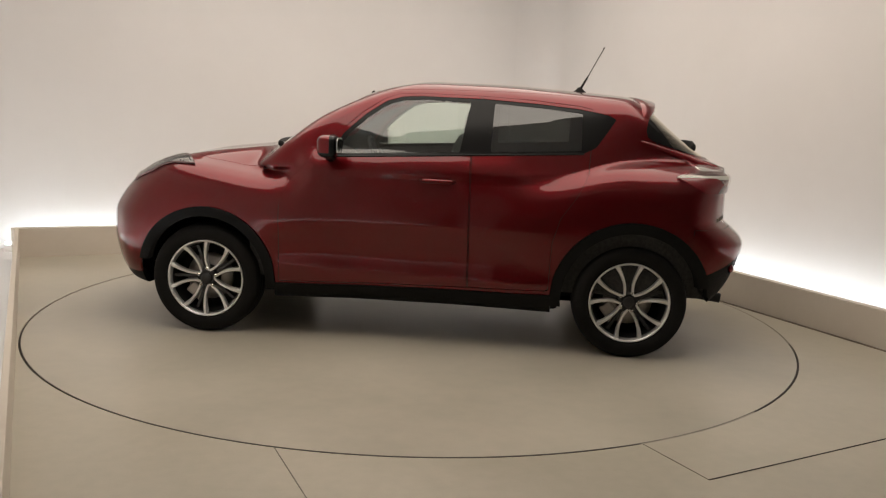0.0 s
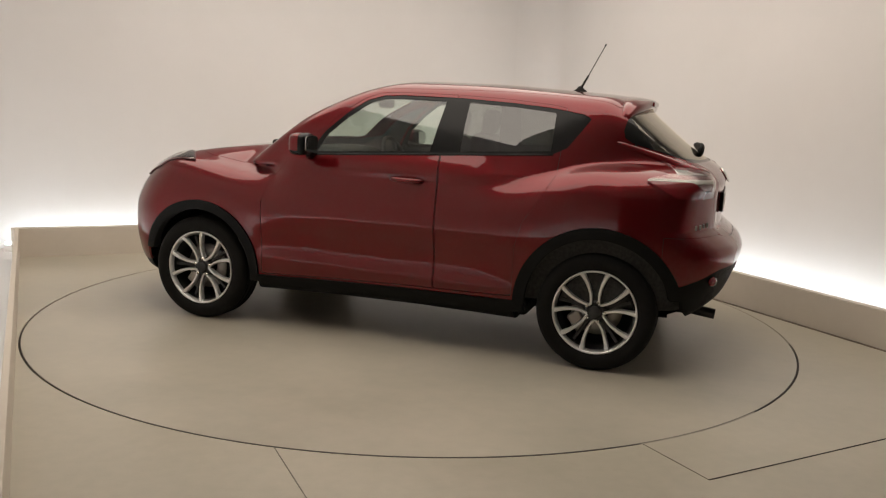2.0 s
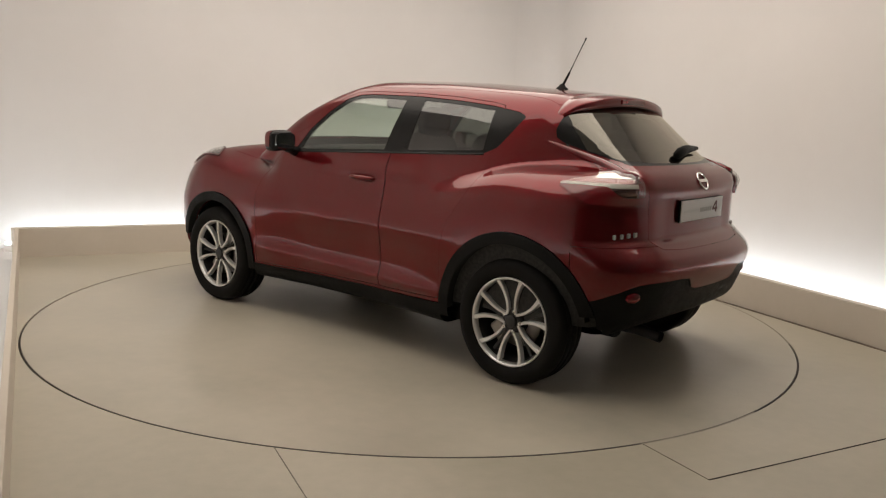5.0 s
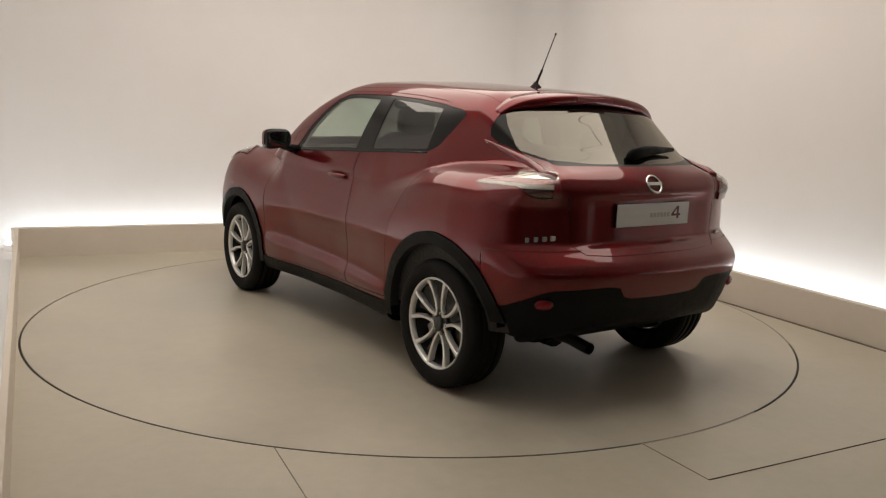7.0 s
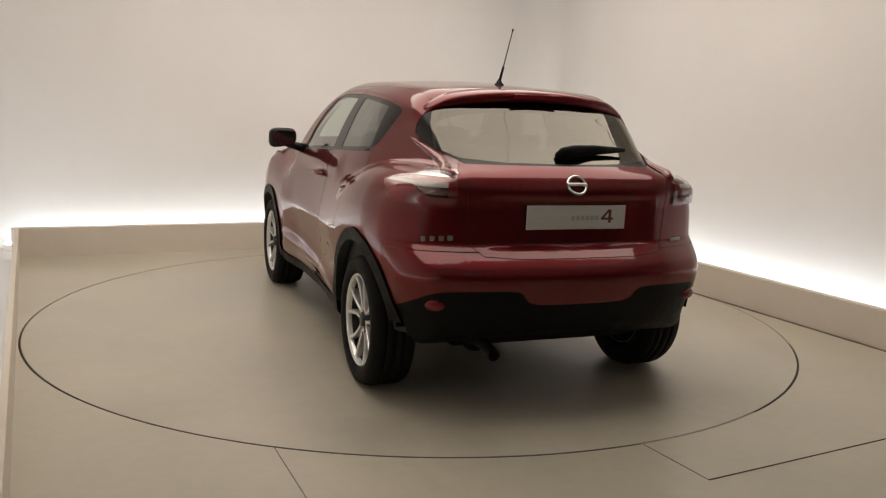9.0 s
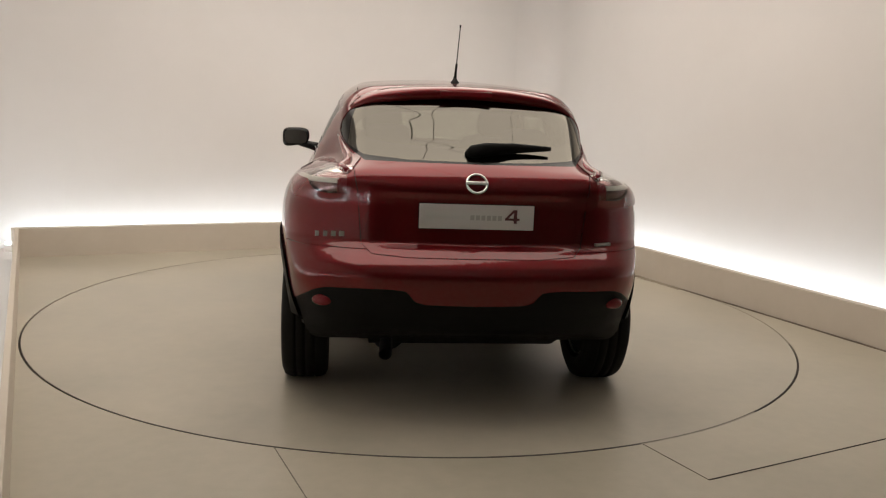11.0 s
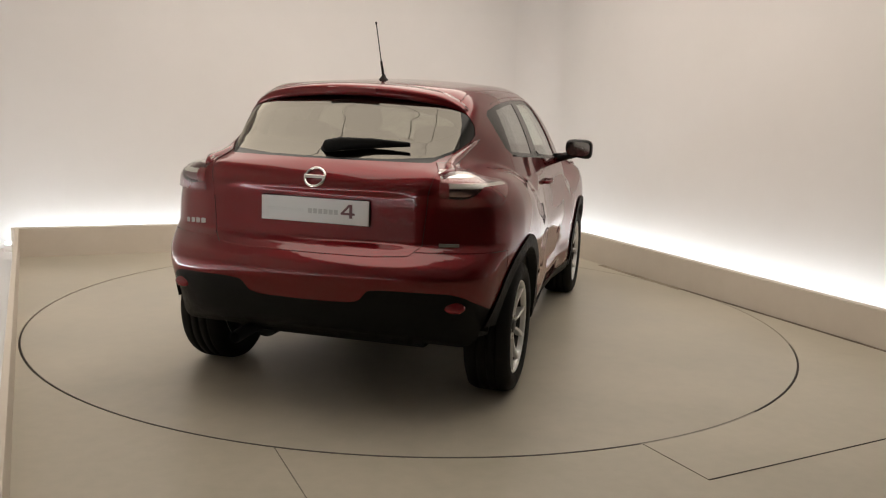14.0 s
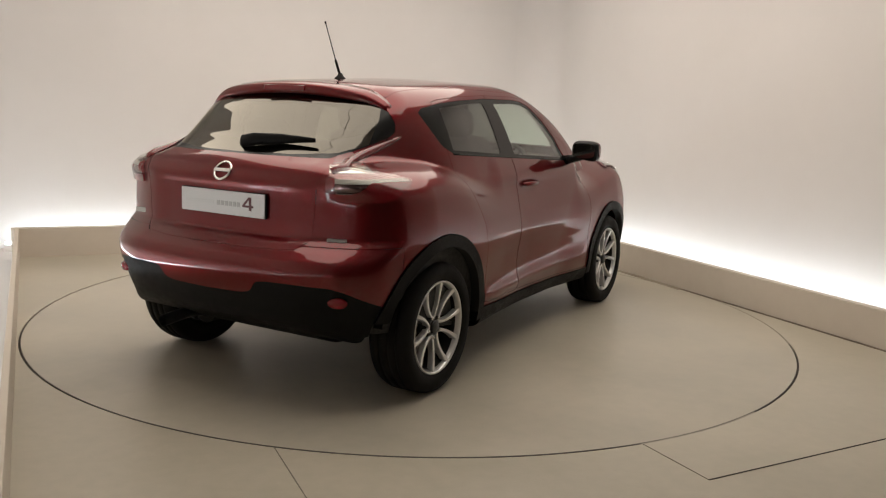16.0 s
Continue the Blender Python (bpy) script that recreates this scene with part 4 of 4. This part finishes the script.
# door mirrors
def make_mirror(side):
    bm = bmesh.new()
    bmesh.ops.create_uvsphere(bm, u_segments=28, v_segments=18, radius=1)
    for v in bm.verts:
        x, y, z = v.co
        x, y, z = [math.copysign(abs(c) ** 0.55, c) for c in (x, y, z)]
        if x < 0:
            x *= 0.45
        v.co = (0.485 + 0.085 * x * (1 - 0.15 * abs(y)), side * (0.925 + 0.090 * y), 1.160 + 0.061 * z - 0.015 * y * (z < 0))
    shell_part = part("mirror_housing", bm, BLACK_GLOSS, car, "black door mirror housing", True)
    bm = bmesh.new()
    bmesh.ops.create_uvsphere(bm, u_segments=28, v_segments=18, radius=1)
    for v in list(bm.verts):
        x, y, z = v.co
        x, y, z = [math.copysign(abs(c) ** 0.55, c) for c in (x, y, z)]
        v.co = (0.485 + 0.0875 * x * (1 - 0.15 * abs(y)), side * (0.925 + 0.0925 * y), 1.160 + 0.0635 * z - 0.015 * y * (z < 0))
    bmesh.ops.delete(bm, geom=[f for f in bm.faces if f.calc_center_median().x < 0.492 or f.calc_center_median().z < 1.135], context="FACES")
    part("mirror_cap", bm, PAINT, shell_part, "red painted mirror cap", True)
    bm = bmesh.new()
    n = 28
    pts = []
    for i in range(n):
        a = 2 * math.pi * i / n
        c, s = math.cos(a), math.sin(a)
        pts.append((0.076 * math.copysign(abs(c) ** 0.55, c), 0.048 * math.copysign(abs(s) ** 0.55, s)))
    m = Matrix.Translation((0.4435, side * 0.925, 1.160)) @ Matrix(((0, 0, -1, 0), (1, 0, 0, 0), (0, 1, 0, 0), (0, 0, 0, 1)))
    prism(bm, pts, 0.0, 0.004, m)
    bmesh.ops.recalc_face_normals(bm, faces=bm.faces)
    part("mirror_glass", bm, MIRROR_GLASS, shell_part, "mirror glass")
    bm = bmesh.new()
    tube(bm, [(0.53, side * 0.76, 1.085), (0.51, side * 0.82, 1.10), (0.49, side * 0.90, 1.12)], [0.035, 0.028, 0.024], 14)
    part("mirror_foot", bm, BLACK_GLOSS, shell_part, "", True)


for side in (1, -1):
    make_mirror(side)


# front door handles, each in a shallow cup
def make_handle(side):
    y = surface_y(-0.12, 0.975)
    bm = bmesh.new()
    pts = []
    for i in range(9):
        f = i / 8
        pts.append((-0.015 - 0.205 * f, side * (y + 0.004 + 0.028 * math.sin(math.pi * f) ** 0.6), 0.978 - 0.004 * f))
    tube(bm, pts, [0.008, 0.012, 0.0135, 0.0135, 0.0135, 0.0135, 0.0135, 0.012, 0.008], 12)
    part("door_handle", bm, PAINT, front_doors[0 if side > 0 else 1], "red painted door handle", True)
    bm = bmesh.new()
    bmesh.ops.create_uvsphere(bm, u_segments=20, v_segments=10, radius=1)
    for v in bm.verts:
        v.co = (-0.115 + 0.085 * v.co.x, side * (surface_y(-0.115, 0.965) - 0.004 + 0.008 * v.co.y), 0.962 + 0.028 * v.co.z)
    part("handle_cup", bm, PAINT, front_doors[0 if side > 0 else 1], "shadowed handle cup", True)


for side in (1, -1):
    make_handle(side)

# bright waist strip under the side windows
for side in (1, -1):
    bm = bmesh.new()
    pts = []
    for i in range(24):
        f = i / 23
        x = 0.52 - 1.48 * f
        z = 1.090 + (1.166 - 1.090) * f
        pts.append((x, side * (surface_y(x, z) + 0.001), z))
    tube(bm, pts, 0.005, 8)
    part("waist_strip", bm, BLACK_GLOSS, car, "dark strip under the side windows", True)


# roof spoiler over the rear window
def make_spoiler():
    bm = bmesh.new()
    n = 40
    rows = []
    for i in range(n + 1):
        y = -0.565 + 1.13 * i / n
        a = abs(y) / 0.565
        z0 = surface_z(-1.30, abs(y)) + 0.010 * (1 - a ** 4)
        w = 1 - 0.8 * a ** 6
        x_end = -1.425 + 0.20 * y * y + 0.025 * a ** 6
        lead = -1.28 - 0.02 * a
        rows.append([bm.verts.new(p) for p in ((lead, y, z0 + 0.003), ((lead + x_end) / 2, y, z0 - 0.005), (x_end + 0.014, y, z0 - 0.016), (x_end, y, z0 - 0.024), (x_end - 0.002 + 0.01 * (1 - w), y, z0 - 0.022 - 0.040 * w), (x_end + 0.012, y, z0 - 0.024 - 0.046 * w), (lead, y, z0 - 0.020 - 0.032 * w))])
    for a, b in zip(rows, rows[1:]):
        for k in range(7):
            bm.faces.new((a[k], a[(k + 1) % 7], b[(k + 1) % 7], b[k]))
    bm.faces.new(rows[0])
    bm.faces.new(rows[-1][::-1])
    bmesh.ops.recalc_face_normals(bm, faces=bm.faces)
    spoiler = part("roof_spoiler", bm, PAINT, car, "red painted roof spoiler", True)
    z0 = surface_z(-1.30, 0) + 0.010
    bm = bmesh.new()
    box(bm, (-1.432, -0.13, z0 - 0.056), (-1.420, 0.13, z0 - 0.030), bevel=0.004)
    part("brake_light", bm, RED_LENS, spoiler, "red high brake light")


make_spoiler()

# silver edge round each headlamp, and the black scuttle under the windscreen
HEAD_PTS = [(1.80, 0.50), (1.76, 0.70), (1.62, 0.775), (1.36, 0.765), (1.44, 0.66), (1.60, 0.54), (1.80, 0.50)]
for side in (1, -1):
    bm = bmesh.new()
    pts = []
    for (x0, y0), (x1, y1) in zip(HEAD_PTS, HEAD_PTS[1:]):
        for k in range(6):
            x, y = x0 + (x1 - x0) * k / 6, y0 + (y1 - y0) * k / 6
            pts.append((x, side * y, surface_z(x, y) + 0.008))
    pts.append(pts[0])
    tube(bm, pts, 0.006, 8)
    part("headlamp_bezel", bm, LAMP_SILVER, car, "silver edge of the headlamp", True)
bm = bmesh.new()
tube(bm, [(0.985 - 0.27 * y * y * 1.15, y, surface_z(0.985 - 0.27 * y * y * 1.15, abs(y)) + 0.004) for y in [-0.60 + 0.1 * k for k in range(13)]], 0.018, 8)
part("scuttle", bm, BLACK_PLASTIC, car, "black scuttle strip below the windscreen", True)

# aerial
bm = bmesh.new()
lathe(bm, [(0.030, -0.012), (0.028, 0.004), (0.016, 0.016), (0.010, 0.03), (0.0, 0.034)], 20, Matrix.Translation((-0.955, 0, 1.535)) @ Matrix.Diagonal((1.5, 0.8, 1, 1)))
aerial = part("aerial_base", bm, BLACK_PLASTIC, car, "black aerial foot", True)
bm = bmesh.new()
tube(bm, [(-0.955, 0, 1.545), (-0.98, 0, 1.595), (-1.00, 0, 1.630), (-1.003, 0, 1.637), (-1.095, 0, 1.82)], [0.008, 0.007, 0.0065, 0.0030, 0.0026], 10)
tube(bm, [(-1.093, 0, 1.816), (-1.098, 0, 1.827)], 0.005, 8)
part("aerial_rod", bm, BLACK_PLASTIC, aerial, "thin black raked aerial rod", True)

# rear wiper
bm = bmesh.new()
xw = surface_x(0.0, 1.205, -1)
xw2 = surface_x(0.2, 1.24, -1)
tube(bm, [(xw - 0.01, 0.02, 1.19), (xw - 0.035, 0.0, 1.205), (xw - 0.035, -0.06, 1.218), (xw2 - 0.03, -0.20, 1.226), (xw2 + 0.015, -0.38, 1.228)], [0.020, 0.032, 0.031, 0.024, 0.010], 14)
for v in bm.verts:
    v.co.x = xw - 0.03 + (v.co.x - xw + 0.03) * 0.55 + 0.004
wiper = part("rear_wiper", bm, BLACK_PLASTIC, car, "black rear wiper with a broad cover", True)
bm = bmesh.new()
tube(bm, [(xw2 + 0.010, 0.0, 1.212), (xw2 + 0.010, -0.16, 1.219), (xw2 + 0.022, -0.33, 1.225)], 0.007, 8)
part("wiper_blade", bm, RUBBER, wiper, "", True)

# rear badge: ring and bar
xb = surface_x(0.0, 1.072, -1)
tilt = math.atan2(surface_x(0.0, 1.10, -1) - surface_x(0.0, 1.045, -1), 0.055)
mb = Matrix.Translation((xb - 0.004, -0.004, 1.072)) @ Matrix.Rotation(tilt, 4, "Y") @ Matrix(((0, 0, -1, 0), (-1, 0, 0, 0), (0, 1, 0, 0), (0, 0, 0, 1)))
bm = bmesh.new()
pr = [(0.046 + 0.006 * math.cos(a), 0.006 * math.sin(a)) for a in [2 * math.pi * k / 8 for k in range(9)]]
lathe(bm, pr, 36, mb)
badge = part("rear_badge", bm, CHROME, car, "round chrome badge with a bar", True)
bm = bmesh.new()
box(bm, (-0.052, -0.009, -0.003), (0.052, 0.009, 0.007), mb, 0.003)
part("badge_bar", bm, CHROME, badge)

# number plate, its print as plain bars
xp = surface_x(0.0, 0.925, -1) - 0.006
tp = math.atan2(surface_x(0.0, 0.975, -1) - surface_x(0.0, 0.875, -1), 0.10)
bm = bmesh.new()
box(bm, (-0.006, -0.26, -0.0555), (0.0, 0.26, 0.0555), bevel=0.002)
plate = part("number_plate", bm, PLATE_WHITE, car, "white rear plate with grey print")
plate.matrix_basis = Matrix.Translation((xp, -0.0085, 0.9235)) @ Matrix.Rotation(tp, 4, "Y")
bm = bmesh.new()
box(bm, (0.0005, -0.263, -0.058), (0.010, 0.263, 0.058), bevel=0.003)
part("plate_holder", bm, BLACK_PLASTIC, plate)
for y0, y1, z0, z1, mm in ((0.235, 0.235 - 0.19, -0.012, 0.010, PLATE_WHITE), (0.03, -0.12, -0.014, 0.008, BAR_GREY)):
    k = 6 if mm is BAR_GREY else 0
    for i in range(k):
        a = y0 + (y1 - y0) * i / k
        b = y0 + (y1 - y0) * (i + 0.72) / k
        bm = bmesh.new()
        box(bm, (-0.0075, min(a, b), z0), (-0.006, max(a, b), z1))
        part("print_bar", bm, mm, plate)
bm = bmesh.new()
box(bm, (-0.0075, 0.05, -0.010), (-0.006, 0.23, 0.004))
part("print_bar", bm, principled("pale_print", (0.60, 0.59, 0.58), 0.5), plate)
bm = bmesh.new()
box(bm, (-0.0075, -0.182, -0.026), (-0.006, -0.168, 0.036))
box(bm, (-0.0076, -0.194, -0.012), (-0.0061, -0.128, -0.002))
box(bm, (-0.0077, -0.005, 0.0), (-0.0062, 0.005, 0.056), Matrix.Translation((0, -0.131, -0.008)) @ Matrix.Rotation(radians(43), 4, "X"))
part("print_mark", bm, BAR_DARK, plate, "bold dark mark on the plate")

# plate light trim and model-name bars on the tailgate
for y0, n_bars, side_z in ((0.715, 4, 0.818),):
    for i in range(n_bars):
        y = y0 - 0.036 * i
        x = surface_x(y, side_z, -1)
        bm = bmesh.new()
        box(bm, (x - 0.011, y - 0.028, side_z - 0.013 + 0.003 * i), (x + 0.006, y - 0.003, side_z + 0.010 + 0.003 * i), bevel=0.002)
        part("name_bar", bm, DISC_STEEL, car, "small silver lettering of the model name as bars")
y = -0.62
x = surface_x(0.62, 0.80, -1)
bm = bmesh.new()
box(bm, (-0.006, -0.045, 0.792), (0.010, 0.045, 0.806), Matrix.Translation((x - 0.004, y, 0)) @ Matrix.Rotation(radians(24), 4, 'Z'), 0.002)
part("name_bar", bm, DISC_STEEL, car, "small silver lettering of the model name as bars")

# rear reflectors in the lower bumper
for side in (1, -1):
    yy = 0.675
    x = surface_x(yy, 0.53, -1)
    bm = bmesh.new()
    bmesh.ops.create_uvsphere(bm, u_segments=20, v_segments=10, radius=1)
    for v in bm.verts:
        v.co = (x + 0.004 + 0.018 * v.co.x + 0.3 * v.co.y * 0.045 * 1.0, side * (yy + 0.045 * v.co.y), 0.532 + 0.026 * v.co.z)
    part("rear_reflector", bm, REFLECTOR_RED, car, "round red bumper reflector", True)

# ---- seats and dashboard ----
def cushion(bm, size, m, power=0.4):
    r = bmesh.ops.create_uvsphere(bm, u_segments=20, v_segments=12, radius=1)
    for v in r["verts"]:
        c = [math.copysign(abs(k) ** power, k) for k in v.co]
        v.co = m @ Vector([a * b / 2 for a, b in zip(c, size)])


def make_seat(x, y):
    bm = bmesh.new()
    cushion(bm, (0.50, 0.50, 0.16), Matrix.Translation((x, y, 0.66)))
    seat = part("seat", bm, TRIM_CLOTH, car, "dark cloth front seat", True)
    bm = bmesh.new()
    cushion(bm, (0.14, 0.48, 0.62), Matrix.Translation((x - 0.28, y, 0.94)) @ Matrix.Rotation(radians(-16), 4, "Y"))
    part("backrest", bm, TRIM_CLOTH, seat, "", True)
    bm = bmesh.new()
    cushion(bm, (0.09, 0.25, 0.17), Matrix.Translation((x - 0.385, y, 1.315)) @ Matrix.Rotation(radians(-10), 4, "Y"), 0.55)
    part("headrest", bm, TRIM_CLOTH, seat, "", True)
    for s in (-0.05, 0.05):
        bm = bmesh.new()
        tube(bm, [(x - 0.355, y + s, 1.20), (x - 0.38, y + s, 1.28)], 0.006, 8)
        part("headrest_post", bm, CHROME, seat)


make_seat(0.10, 0.36)
make_seat(0.10, -0.36)
bm = bmesh.new()
cushion(bm, (0.50, 1.25, 0.16), Matrix.Translation((-0.72, 0, 0.66)))
bench = part("rear_bench", bm, TRIM_CLOTH, car, "dark cloth rear bench", True)
bm = bmesh.new()
cushion(bm, (0.14, 1.22, 0.55), Matrix.Translation((-1.02, 0, 0.92)) @ Matrix.Rotation(radians(-20), 4, "Y"))
part("bench_back", bm, TRIM_CLOTH, bench, "", True)
for y in (0.36, -0.36):
    bm = bmesh.new()
    cushion(bm, (0.09, 0.25, 0.14), Matrix.Translation((-1.12, y, 1.235)) @ Matrix.Rotation(radians(-14), 4, "Y"), 0.55)
    part("rear_headrest", bm, TRIM_CLOTH, bench, "", True)
bm = bmesh.new()
box(bm, (-1.62, -0.50, 1.10), (-1.14, 0.50, 1.125), bevel=0.008)
part("parcel_shelf", bm, TRIM_CLOTH, car)
bm = bmesh.new()
cushion(bm, (0.42, 1.40, 0.36), Matrix.Translation((0.80, 0, 0.93)), 0.5)
part("dashboard", bm, BLACK_PLASTIC, car, "dark dashboard", True)
ms = Matrix.Translation((0.42, -0.36, 1.0)) @ Matrix.Rotation(radians(-65), 4, "Y")
bm = bmesh.new()
lathe(bm, [(0.185 + 0.015 * math.cos(a), 0.015 * math.sin(a)) for a in [2 * math.pi * k / 10 for k in range(11)]], 40, ms)
wheel_rim = part("steering_wheel", bm, BLACK_PLASTIC, car, "black steering wheel", True)
bm = bmesh.new()
for k in range(3):
    box(bm, (0.0, -0.022, -0.012), (0.18, 0.022, 0.008), ms @ Matrix.Rotation(radians(90 + 120 * k), 4, "Z"), 0.004)
part("steering_spokes", bm, BLACK_PLASTIC, wheel_rim)
bm = bmesh.new()
cushion(bm, (0.035, 0.23, 0.065), Matrix.Translation((0.36, 0.0, 1.415)), 0.5)
tube(bm, [(0.37, 0, 1.42), (0.42, 0, 1.49)], 0.012, 8)
part("rear_view_mirror", bm, BLACK_PLASTIC, car, "black cabin mirror", True)


# ---- what moves: the turntable carries the car round ----
def motions():
    rows_car, rows_table = [], []
    for i in range(33):
        t = i * 0.5
        m = Matrix.Rotation(turn_at(t), 4, "Z")
        rows_table.append((t, m))
        rows_car.append((t, m @ Matrix.Translation(CAR_OFFSET)))
    walk(turntable, rows_table)
    walk(car, rows_car)


motions()
